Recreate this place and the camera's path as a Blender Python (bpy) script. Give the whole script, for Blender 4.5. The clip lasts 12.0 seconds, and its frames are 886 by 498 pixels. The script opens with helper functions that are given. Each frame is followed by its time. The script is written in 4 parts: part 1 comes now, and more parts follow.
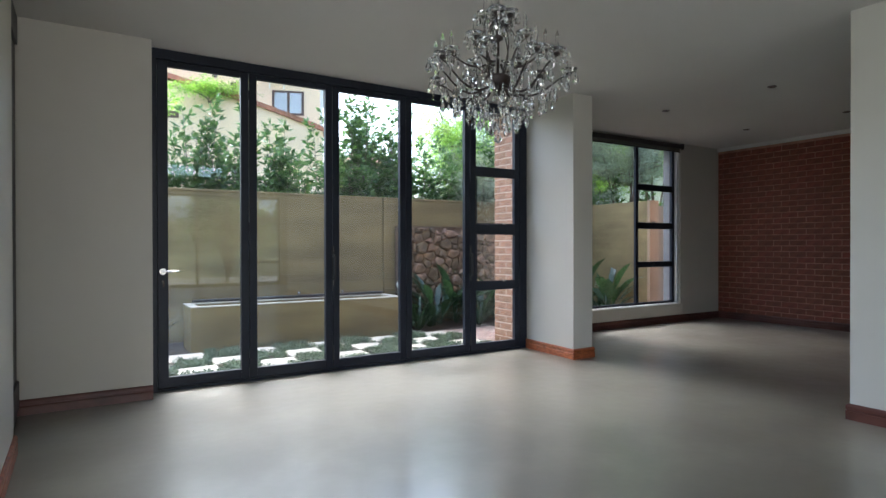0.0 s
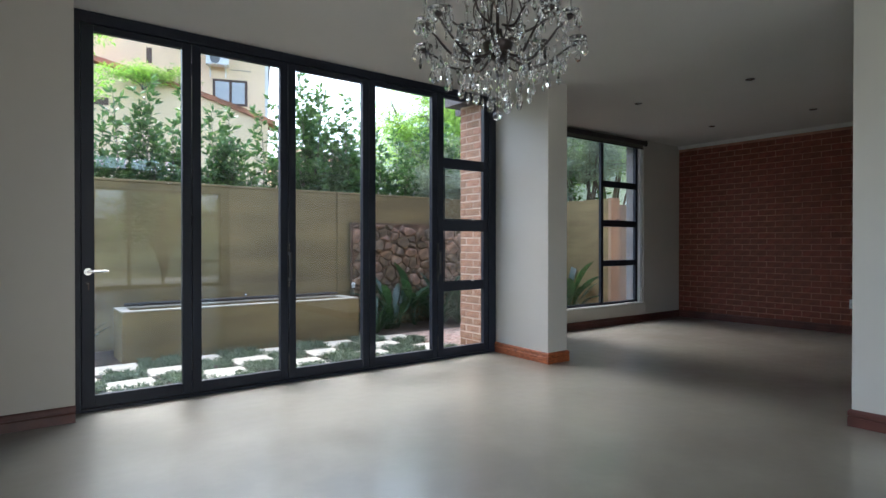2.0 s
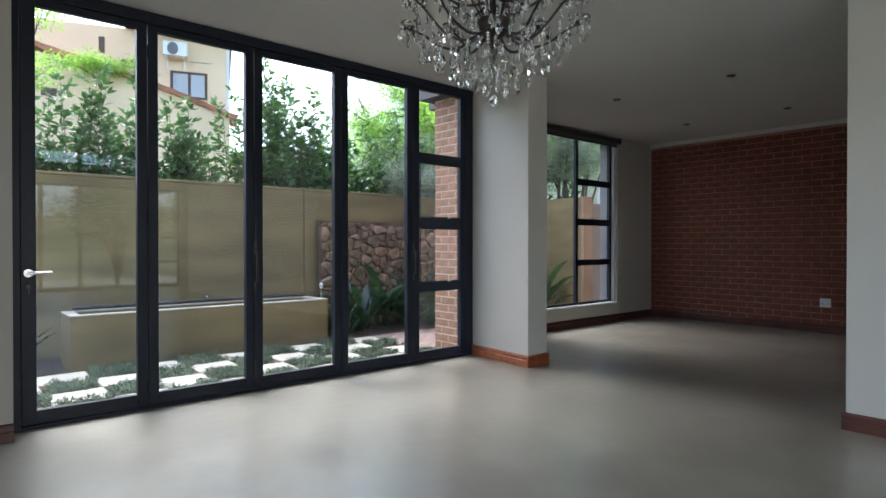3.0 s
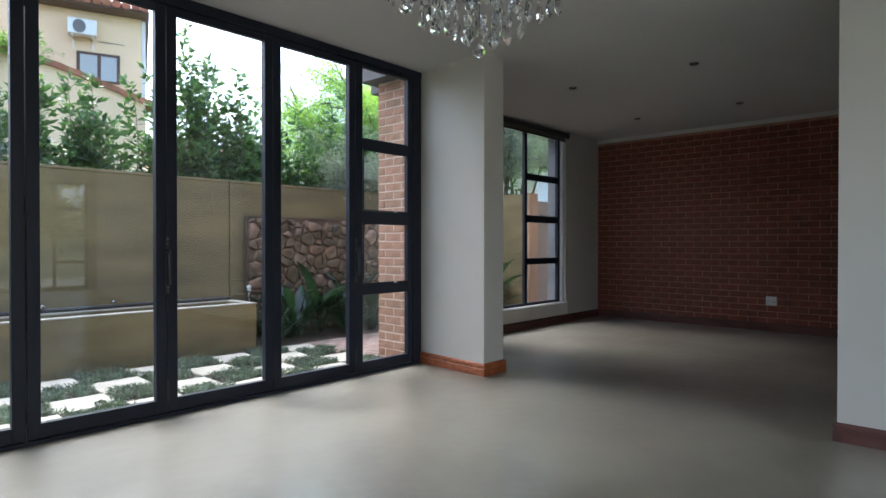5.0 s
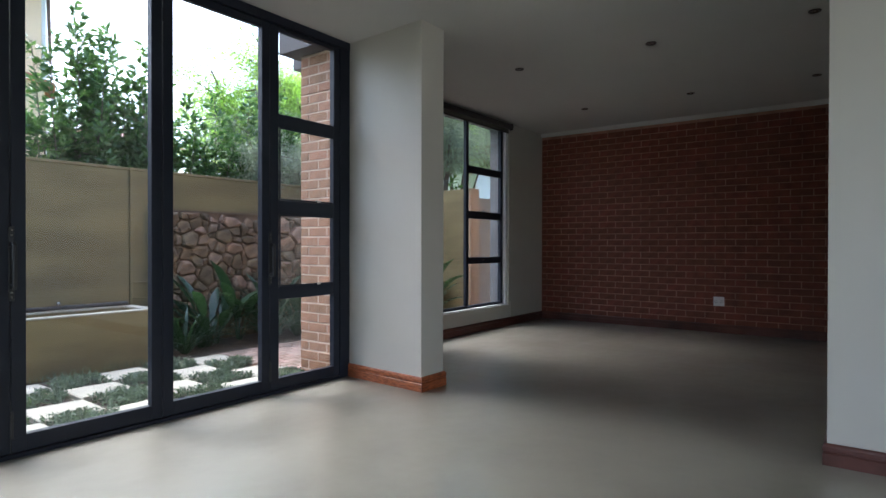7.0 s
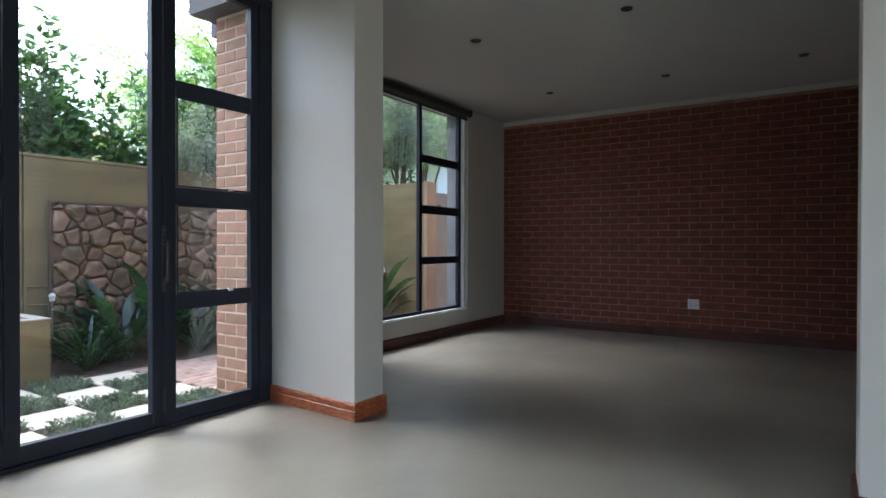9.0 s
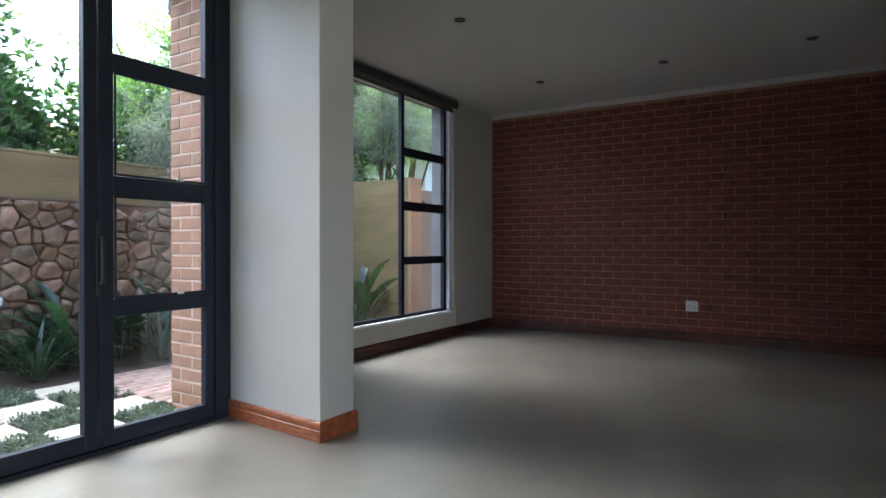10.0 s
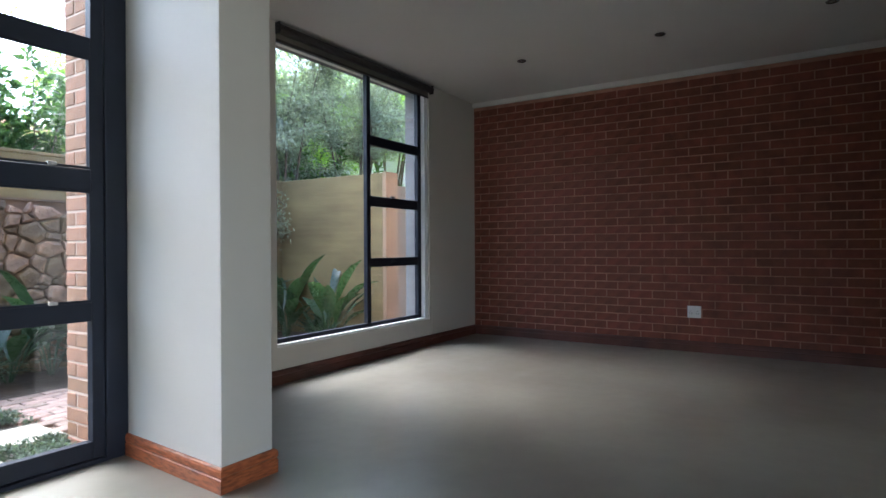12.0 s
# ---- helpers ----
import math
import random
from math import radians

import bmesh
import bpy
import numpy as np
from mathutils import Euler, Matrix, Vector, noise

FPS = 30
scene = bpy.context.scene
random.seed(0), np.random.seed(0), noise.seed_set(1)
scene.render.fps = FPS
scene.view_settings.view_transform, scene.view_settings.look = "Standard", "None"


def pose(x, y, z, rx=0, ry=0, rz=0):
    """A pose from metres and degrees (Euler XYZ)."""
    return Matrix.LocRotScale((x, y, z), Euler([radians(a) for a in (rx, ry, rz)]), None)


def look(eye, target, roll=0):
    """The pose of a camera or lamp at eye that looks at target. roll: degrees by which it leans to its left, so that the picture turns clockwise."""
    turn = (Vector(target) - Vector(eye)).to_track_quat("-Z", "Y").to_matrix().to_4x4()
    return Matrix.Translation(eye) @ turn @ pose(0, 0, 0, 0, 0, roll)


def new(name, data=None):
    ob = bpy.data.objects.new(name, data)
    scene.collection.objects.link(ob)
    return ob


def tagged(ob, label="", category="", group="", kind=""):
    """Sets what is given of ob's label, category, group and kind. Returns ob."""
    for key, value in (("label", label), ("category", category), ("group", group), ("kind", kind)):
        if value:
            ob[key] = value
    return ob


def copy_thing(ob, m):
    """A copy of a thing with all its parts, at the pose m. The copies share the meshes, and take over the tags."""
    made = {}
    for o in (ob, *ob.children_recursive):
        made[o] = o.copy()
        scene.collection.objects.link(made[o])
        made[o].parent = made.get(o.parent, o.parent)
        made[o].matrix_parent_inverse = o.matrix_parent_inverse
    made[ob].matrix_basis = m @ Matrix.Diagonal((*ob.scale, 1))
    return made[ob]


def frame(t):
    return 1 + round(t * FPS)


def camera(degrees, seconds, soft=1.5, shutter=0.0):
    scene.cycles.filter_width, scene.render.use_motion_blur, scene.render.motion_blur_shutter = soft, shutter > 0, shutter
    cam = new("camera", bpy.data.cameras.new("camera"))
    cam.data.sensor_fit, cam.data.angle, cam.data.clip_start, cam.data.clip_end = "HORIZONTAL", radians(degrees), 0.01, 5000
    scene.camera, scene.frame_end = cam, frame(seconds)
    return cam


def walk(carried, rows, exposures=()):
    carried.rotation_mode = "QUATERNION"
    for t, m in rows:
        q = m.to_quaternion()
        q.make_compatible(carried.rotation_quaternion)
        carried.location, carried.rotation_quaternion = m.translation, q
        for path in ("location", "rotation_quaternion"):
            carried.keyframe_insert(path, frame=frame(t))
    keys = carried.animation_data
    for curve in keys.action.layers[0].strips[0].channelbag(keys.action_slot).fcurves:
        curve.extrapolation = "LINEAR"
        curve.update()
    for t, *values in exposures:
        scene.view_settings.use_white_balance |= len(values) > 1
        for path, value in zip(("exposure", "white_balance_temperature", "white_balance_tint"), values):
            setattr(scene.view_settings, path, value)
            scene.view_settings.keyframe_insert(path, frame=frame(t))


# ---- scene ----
cam = camera(74.5, 12.0)
# seconds, the eye, the point looked at, the lean
PATH = [
    (0, (0.041, 0.003, 1.18), (1.1, 1.7, 1.169), -0.1),
    (0.5, (0.052, 0.121, 1.173), (1.137, 1.801, 1.162), -0.0),
    (1, (0.057, 0.239, 1.179), (1.185, 1.89, 1.167), -0.0),
    (1.5, (0.083, 0.369, 1.166), (1.26, 1.986, 1.153), -0.0),
    (2, (0.119, 0.518, 1.158), (1.334, 2.107, 1.145), -0.0),
    (2.5, (0.154, 0.652, 1.154), (1.411, 2.207, 1.14), -0.0),
    (3, (0.191, 0.794, 1.152), (1.501, 2.305, 1.137), -0.0),
    (5, (0.474, 1.304, 1.128), (1.949, 2.654, 1.112), -0.0),
    (5.5, (0.582, 1.398, 1.111), (2.083, 2.721, 1.095), -0.0),
    (6, (0.701, 1.508, 1.111), (2.234, 2.792, 1.095), 0.1),
    (6.5, (0.844, 1.621, 1.099), (2.418, 2.855, 1.086), 0.1),
    (7, (1.0, 1.705, 1.086), (2.608, 2.894, 1.074), 0.1),
    (9, (1.697, 2.011, 1.08), (3.372, 3.103, 1.064), 0.1),
    (9.5, (1.894, 2.104, 1.065), (3.584, 3.175, 1.049), 0.1),
    (10, (2.08, 2.175, 1.056), (3.773, 3.24, 1.044), -0.0),
    (10.5, (2.264, 2.22, 1.047), (3.959, 3.282, 1.038), -0.1),
    (11, (2.437, 2.262, 1.045), (4.134, 3.32, 1.038), -0.2),
    (11.5, (2.603, 2.273, 1.045), (4.298, 3.335, 1.037), -0.2),
    (12, (2.799, 2.289, 1.034), (4.489, 3.359, 1.029), -0.3),
]
walk(cam, [(t, look(eye, target, roll)) for t, eye, target, roll in PATH],
     exposures=[(0.0, 2.76, 5600, 14), (3.0, 2.55, 5600, 14), (5.5, 2.46, 5580, 14), (7.0, 2.48, 5550, 14), (9.0, 2.7, 5480, 14), (10.0, 2.9, 5430, 14), (11.0, 3.2, 5400, 14), (12.0, 3.28, 5400, 14)])

# ---- world and sun: a bright overcast day ----
world = bpy.data.worlds.new("sky")
scene.world = world
world.use_nodes = True
wn = world.node_tree.nodes
wl = world.node_tree.links
sky = wn.new("ShaderNodeTexSky")
sky.sky_type = "NISHITA"
sky.sun_disc = False
sky.sun_elevation = radians(53)
sky.sun_rotation = radians(-4)
sky.dust_density = 4.0
sky.ozone_density = 0.6
wn["Background"].inputs["Strength"].default_value = 0.15
grey = wn.new("ShaderNodeHueSaturation")
grey.inputs["Saturation"].default_value = 0.75
wl.new(sky.outputs["Color"], grey.inputs["Color"])
wl.new(grey.outputs["Color"], wn["Background"].inputs["Color"])
sun_data = bpy.data.lights.new("sun", "SUN")
sun_data.energy = 0.5
sun_data.angle = radians(50)
sun_data.color = (1.0, 0.96, 0.9)
sun = new("sun", sun_data)
sun.matrix_world = look((-1, 14.5, 19.4), (0, 0, 0))


SOUTH_FACE = -7.25


def fill_lamp(name, at, toward, width, height, power, color):
    """Adds fill light, as from the sky, through a window that is out of view."""
    d = bpy.data.lights.new(name, "AREA")
    d.shape, d.size, d.size_y, d.energy, d.color = "RECTANGLE", width, height, power, color
    ob = new(name, d)
    ob.matrix_world = look(at, toward)
    return ob


fill_lamp("west_window_light", (-0.36, 0.0, 1.4), (5, 0.0, 0.5), 4.1, 2.2, 5.5, (0.97, 0.98, 1.0))
# added fill for the left wall and floor; no such window is known
fill_lamp("south_fill_light", (0.6, SOUTH_FACE, 1.4), (0.6, 5, 1.2), 1.3, 2.2, 24, (1.0, 0.91, 0.76))


# ---- materials ----
def material(name, color, rough=0.6, metal=0.0, vary=0.12, scale=6.0, fine=60.0, bump=0.1, spec=0.5,
             color2=None, island=0.0, objrand=0.0, stretch=(1, 1, 1), dist=0.01):
    m = bpy.data.materials.new(name)
    m.use_nodes = True
    n, l = m.node_tree.nodes, m.node_tree.links
    b = n["Principled BSDF"]
    b.inputs["Roughness"].default_value = rough
    b.inputs["Metallic"].default_value = metal
    b.inputs["Specular IOR Level"].default_value = spec
    tc = n.new("ShaderNodeTexCoord")
    mp = n.new("ShaderNodeMapping")
    mp.inputs["Scale"].default_value = stretch
    l.new(tc.outputs["Object"], mp.inputs["Vector"])
    big = n.new("ShaderNodeTexNoise")
    big.inputs["Scale"].default_value = scale
    big.inputs["Detail"].default_value = 5
    small = n.new("ShaderNodeTexNoise")
    small.inputs["Scale"].default_value = fine
    small.inputs["Detail"].default_value = 3
    l.new(mp.outputs[0], big.inputs["Vector"])
    l.new(mp.outputs[0], small.inputs["Vector"])
    ramp = n.new("ShaderNodeMix")
    ramp.data_type = "RGBA"
    c = Vector(color)
    d = Vector(color2) if color2 else c * (1 - 2 * vary)
    up = c * (1 + vary)
    ramp.inputs["A"].default_value = (*up, 1)
    ramp.inputs["B"].default_value = (*d, 1)
    rng = n.new("ShaderNodeMapRange")
    rng.inputs["From Min"].default_value = 0.32
    rng.inputs["From Max"].default_value = 0.68
    l.new(big.outputs["Fac"], rng.inputs["Value"])
    l.new(rng.outputs["Result"], ramp.inputs["Factor"])
    out = ramp.outputs["Result"]
    if island or objrand:
        hs = n.new("ShaderNodeHueSaturation")
        if island:
            g = n.new("ShaderNodeNewGeometry")
            src = g.outputs["Random Per Island"]
        else:
            g = n.new("ShaderNodeObjectInfo")
            src = g.outputs["Random"]
        k = island or objrand
        mr = n.new("ShaderNodeMapRange")
        mr.inputs["To Min"].default_value = 1 - k
        mr.inputs["To Max"].default_value = 1 + k
        l.new(src, mr.inputs["Value"])
        l.new(mr.outputs["Result"], hs.inputs["Value"])
        mr2 = n.new("ShaderNodeMapRange")
        mr2.inputs["To Min"].default_value = 0.5 + k * 0.04
        mr2.inputs["To Max"].default_value = 0.5 - k * 0.04
        l.new(src, mr2.inputs["Value"])
        l.new(mr2.outputs["Result"], hs.inputs["Hue"])
        l.new(out, hs.inputs["Color"])
        out = hs.outputs["Color"]
    l.new(out, b.inputs["Base Color"])
    rr = n.new("ShaderNodeMapRange")
    rr.inputs["To Min"].default_value = max(0.02, rough - 0.08)
    rr.inputs["To Max"].default_value = min(1, rough + 0.08)
    l.new(small.outputs["Fac"], rr.inputs["Value"])
    l.new(rr.outputs["Result"], b.inputs["Roughness"])
    if bump:
        bp = n.new("ShaderNodeBump")
        bp.inputs["Strength"].default_value = bump
        bp.inputs["Distance"].default_value = dist
        l.new(small.outputs["Fac"], bp.inputs["Height"])
        l.new(bp.outputs["Normal"], b.inputs["Normal"])
    return m


def leaf_material(name, color, trans=0.35, rough=0.4):
    m = material(name, color, rough=rough, vary=0.2, scale=1.5, fine=30, bump=0, island=0.45)
    n, l = m.node_tree.nodes, m.node_tree.links
    b = n["Principled BSDF"]
    t = n.new("ShaderNodeBsdfTranslucent")
    src = b.inputs["Base Color"].links[0].from_socket
    mul = n.new("ShaderNodeMix")
    mul.data_type = "RGBA"
    mul.blend_type = "MULTIPLY"
    mul.inputs["Factor"].default_value = 1
    mul.inputs["B"].default_value = (1.5, 1.7, 0.7, 1)
    l.new(src, mul.inputs["A"])
    l.new(mul.outputs["Result"], t.inputs["Color"])
    mix = n.new("ShaderNodeMixShader")
    mix.inputs["Fac"].default_value = trans
    l.new(b.outputs[0], mix.inputs[1])
    l.new(t.outputs[0], mix.inputs[2])
    l.new(mix.outputs[0], n["Material Output"].inputs["Surface"])
    return m


def glass_material(name, tint=(0.93, 0.96, 0.95), ior=1.5):
    m = bpy.data.materials.new(name)
    m.use_nodes = True
    n, l = m.node_tree.nodes, m.node_tree.links
    n.remove(n["Principled BSDF"])
    tr = n.new("ShaderNodeBsdfTransparent")
    tr.inputs["Color"].default_value = (*tint, 1)
    gl = n.new("ShaderNodeBsdfGlossy")
    gl.inputs["Roughness"].default_value = 0.01
    lw = n.new("ShaderNodeLayerWeight")
    lw.inputs["Blend"].default_value = 0.5
    pw = n.new("ShaderNodeMath")
    pw.operation = "POWER"
    pw.inputs[1].default_value = 4.0
    l.new(lw.outputs["Facing"], pw.inputs[0])
    mu = n.new("ShaderNodeMath")
    mu.operation = "MULTIPLY_ADD"
    mu.use_clamp = True
    mu.inputs[1].default_value = 0.8
    mu.inputs[2].default_value = 0.06
    l.new(pw.outputs[0], mu.inputs[0])
    mix = n.new("ShaderNodeMixShader")
    l.new(mu.outputs[0], mix.inputs[0])
    l.new(tr.outputs[0], mix.inputs[1])
    l.new(gl.outputs[0], mix.inputs[2])
    l.new(mix.outputs[0], n["Material Output"].inputs["Surface"])
    return m


def floor_material():
    """Power-floated screed: soft clouds of tone, and a sealed polish that varies with the trowel marks."""
    m = bpy.data.materials.new("polished_screed")
    m.use_nodes = True
    n, l = m.node_tree.nodes, m.node_tree.links
    b = n["Principled BSDF"]
    tc = n.new("ShaderNodeTexCoord")
    clouds = []
    for scale, detail in ((0.55, 2.0), (2.3, 3.0), (9.0, 2.0)):
        t = n.new("ShaderNodeTexNoise")
        t.inputs["Scale"].default_value = scale
        t.inputs["Detail"].default_value = detail
        l.new(tc.outputs["Object"], t.inputs["Vector"])
        clouds.append(t)
    add = n.new("ShaderNodeMath")
    add.operation = "MULTIPLY_ADD"
    add.inputs[1].default_value = 0.5
    fine = n.new("ShaderNodeMath")
    fine.operation = "MULTIPLY_ADD"
    fine.inputs[1].default_value = 0.18
    l.new(clouds[2].outputs["Fac"], fine.inputs[0])
    l.new(clouds[1].outputs["Fac"], fine.inputs[2])
    l.new(fine.outputs[0], add.inputs[0])
    l.new(clouds[0].outputs["Fac"], add.inputs[2])
    ramp = n.new("ShaderNodeValToRGB")
    ramp.color_ramp.interpolation = "EASE"
    ramp.color_ramp.elements[0].position = 0.58
    ramp.color_ramp.elements[0].color = (0.160, 0.147, 0.116, 1)
    ramp.color_ramp.elements[1].position = 1.05 - 0.05
    ramp.color_ramp.elements[1].color = (0.275, 0.256, 0.203, 1)
    l.new(add.outputs[0], ramp.inputs["Fac"])
    l.new(ramp.outputs["Color"], b.inputs["Base Color"])
    rr = n.new("ShaderNodeMapRange")
    rr.inputs["From Min"].default_value = 0.3
    rr.inputs["From Max"].default_value = 0.7
    rr.inputs["To Min"].default_value = 0.31
    rr.inputs["To Max"].default_value = 0.45
    l.new(clouds[1].outputs["Fac"], rr.inputs["Value"])
    l.new(rr.outputs["Result"], b.inputs["Roughness"])
    b.inputs["Coat Weight"].default_value = 0.5
    cr = n.new("ShaderNodeMapRange")
    cr.inputs["From Min"].default_value = 0.35
    cr.inputs["From Max"].default_value = 0.65
    cr.inputs["To Min"].default_value = 0.15
    cr.inputs["To Max"].default_value = 0.22
    l.new(clouds[2].outputs["Fac"], cr.inputs["Value"])
    l.new(cr.outputs["Result"], b.inputs["Coat Roughness"])
    bp = n.new("ShaderNodeBump")
    bp.inputs["Strength"].default_value = 0.45
    bp.inputs["Distance"].default_value = 0.02
    l.new(fine.outputs[0], bp.inputs["Height"])
    l.new(bp.outputs["Normal"], b.inputs["Coat Normal"])
    return m


M_WALL = material("wall_paint", (0.51, 0.483, 0.42), rough=0.55, vary=0.02, scale=1.5, fine=180, bump=0.08, dist=0.002)
M_CEIL = material("ceiling_paint", (0.53, 0.512, 0.475), rough=0.8, vary=0.015, scale=1.0, fine=150, bump=0.05, dist=0.002)
M_FLOOR = floor_material()
M_WOOD = material("varnished_mahogany", (0.31, 0.090, 0.030), rough=0.42, vary=0.25, scale=3, fine=40, bump=0.08, stretch=(6, 6, 30), dist=0.002)
# the same skirting timber with shade put into its colour
M_WOOD_SHADED = material("shaded_mahogany", (0.095, 0.030, 0.019), rough=0.42, vary=0.25, scale=3, fine=40, bump=0.08, dist=0.002)
M_ALU = material("charcoal_aluminium", (0.016, 0.019, 0.028), rough=0.42, vary=0.05, scale=2, fine=200, bump=0.02, dist=0.001, spec=0.22)
M_GLASS = glass_material("clear_glass")
M_STEEL = material("brushed_steel", (0.48, 0.47, 0.45), rough=0.25, metal=1.0, vary=0.05, fine=200, bump=0.02)
M_BLACK = material("black_plastic", (0.015, 0.015, 0.016), rough=0.45, vary=0.05, bump=0.02)
M_WHITE = material("white_plastic", (0.78, 0.78, 0.76), rough=0.3, vary=0.01, bump=0.0)
M_BRICK = material("dark_face_brick", (0.175, 0.048, 0.024), rough=0.75, vary=0.15, scale=9, fine=90, bump=0.4, objrand=0.13, dist=0.004)
M_BRICKI = material("dark_face_brick_joined", (0.175, 0.048, 0.024), rough=0.75, vary=0.15, scale=9, fine=90, bump=0.4, island=0.13, dist=0.004)
M_MORTAR = material("brown_mortar", (0.36, 0.185, 0.12), rough=0.9, vary=0.15, fine=120, bump=0.4, dist=0.003)
M_OBRICK = material("orange_face_brick", (0.34, 0.175, 0.10), rough=0.8, vary=0.12, scale=9, fine=90, bump=0.4, objrand=0.15, dist=0.004)
M_OMORTAR = material("pale_mortar", (0.62, 0.46, 0.35), rough=0.9, vary=0.12, fine=120, bump=0.4, dist=0.003)
M_PLASTER = material("ochre_plaster", (0.205, 0.158, 0.07), rough=0.85, vary=0.16, scale=1.1, fine=12, bump=0.4, stretch=(0.7, 1, 3.2), dist=0.01)
M_PLASTER2 = material("orange_plaster", (0.31, 0.215, 0.14), rough=0.85, vary=0.1, scale=1.3, fine=25, bump=0.2)
M_STONE = material("rubble_stone", (0.28, 0.195, 0.125), rough=0.85, vary=0.3, scale=7, fine=45, bump=0.8, objrand=0.4, dist=0.015)
M_STONEBED = material("stone_mortar", (0.135, 0.092, 0.062), rough=0.95, vary=0.2, fine=60, bump=0.5)
M_PAVER = material("cream_paver", (0.44, 0.40, 0.32), rough=0.85, vary=0.08, scale=4, fine=90, bump=0.25, objrand=0.08, dist=0.004)
M_SOIL = material("dark_soil", (0.07, 0.05, 0.035), rough=1.0, vary=0.3, scale=8, fine=70, bump=0.8, dist=0.02)
M_PAVBRICK = material("pink_paving_brick", (0.30, 0.21, 0.168), rough=0.85, vary=0.15, scale=8, fine=80, bump=0.4, objrand=0.2, dist=0.004)
M_PAVBRICKI = material("pink_paving_brick_joined", (0.30, 0.21, 0.168), rough=0.85, vary=0.15, scale=8, fine=80, bump=0.4, island=0.2, dist=0.004)
M_SAND = material("joint_sand", (0.2, 0.15, 0.11), rough=1.0, vary=0.2, bump=0.4)
M_LEAF = leaf_material("glossy_hedge_leaf", (0.105, 0.185, 0.075), trans=0.34, rough=0.24)
M_LEAF2 = leaf_material("young_leaf", (0.12, 0.21, 0.045), trans=0.45)
M_FEATHER = leaf_material("feathery_leaf", (0.29, 0.42, 0.11), trans=0.55)
M_OLIVE = leaf_material("olive_leaf", (0.27, 0.30, 0.235), trans=0.25, rough=0.5)
M_COVER = leaf_material("groundcover_leaf", (0.12, 0.16, 0.12), trans=0.2, rough=0.6)
M_STREL = leaf_material("broad_blade_leaf", (0.048, 0.092, 0.05), trans=0.2, rough=0.28)
M_BARK = material("grey_bark", (0.12, 0.09, 0.065), rough=0.9, vary=0.25, scale=12, fine=60, bump=0.7)
M_HOUSE = material("peach_plaster", (0.89, 0.67, 0.43), rough=0.85, vary=0.05, scale=0.8, fine=20, bump=0.15)
M_TILE = material("terracotta_tile", (0.42, 0.16, 0.09), rough=0.8, vary=0.2, scale=5, fine=40, bump=0.3, island=0.2)
M_BROWN = material("brown_timber", (0.10, 0.055, 0.035), rough=0.5, vary=0.15, bump=0.1)
M_CURTAIN = material("pale_curtain", (0.62, 0.56, 0.54), rough=0.9, vary=0.1, scale=2, bump=0.1, stretch=(20, 1, 1))
M_BLIND = material("taupe_blind_fabric", (0.16, 0.15, 0.12), rough=0.9, vary=0.05, fine=300, bump=0.1)
M_BLINDBOX = material("dark_blind_cassette", (0.03, 0.024, 0.022), rough=0.5, vary=0.05, bump=0.05)
M_BRONZE = material("dark_bronze", (0.06, 0.045, 0.038), rough=0.35, metal=0.7, vary=0.2, fine=100, bump=0.1)
M_HILL = material("wooded_hill", (0.05, 0.07, 0.035), rough=1.0, vary=0.4, scale=0.08, fine=0.6, bump=0.0)
M_GRASS = material("grass_ground", (0.10, 0.12, 0.05), rough=1.0, vary=0.3, scale=0.5, fine=20, bump=0.3)
M_SOFFIT = material("dark_grey_soffit", (0.12, 0.11, 0.11), rough=0.85, vary=0.05, bump=0.1)
M_CONC = material("grey_plaster", (0.19, 0.19, 0.19), rough=0.85, vary=0.05, bump=0.1)
# near-black colour that paints the shade inside the trough
M_TROUGH_SHADE = material("trough_shade", (0.03, 0.024, 0.03), rough=0.25, vary=0.1, bump=0.05)


def crystal_material():
    m = bpy.data.materials.new("cut_crystal")
    m.use_nodes = True
    b = m.node_tree.nodes["Principled BSDF"]
    b.inputs["Base Color"].default_value = (0.97, 0.97, 0.96, 1)
    b.inputs["Roughness"].default_value = 0.02
    b.inputs["Transmission Weight"].default_value = 1.0
    b.inputs["IOR"].default_value = 1.52
    return m


M_CRYSTAL = crystal_material()


# ---- mesh helpers ----
def mesh_object(name, me, mat, parent=None, label="", category="", group="", kind=""):
    if mat and not me.materials:
        me.materials.append(mat)
    ob = new(name, me)
    if parent:
        ob.parent = parent
    return tagged(ob, label, category, group, kind)


def part(name, bm, mat, parent=None, label="", smooth=False, **tags):
    me = bpy.data.meshes.new(name)
    bm.to_mesh(me)
    bm.free()
    if smooth:
        for p in me.polygons:
            p.use_smooth = True
    return mesh_object(name, me, mat, parent, label, **tags)


def empty(name, at, label="", category="", group="", kind="", parent=None):
    e = new(name)
    e.empty_display_size = 0.1
    e.location = at
    if parent:
        e.parent = parent
    return tagged(e, label, category, group, kind)


def box(bm, a, b, bevel=0.0):
    r = bmesh.ops.create_cube(bm, size=1)
    a, b = Vector(a), Vector(b)
    for v in r["verts"]:
        v.co = Vector(((a[i] + b[i]) / 2 + v.co[i] * (b[i] - a[i]) for i in range(3)))
    if bevel:
        es = list({e for v in r["verts"] for e in v.link_edges})
        bmesh.ops.bevel(bm, geom=es, offset=bevel, segments=2, affect="EDGES", profile=0.5)
    return bm


def boxes(*list_of, bevel=0.0):
    bm = bmesh.new()
    for a, b in list_of:
        box(bm, a, b, bevel)
    return bm


def structure(name, mat, *list_of, bevel=0.0, label="", parent=None):
    return part(name, boxes(*list_of, bevel=bevel), mat, parent, label, kind="structure")


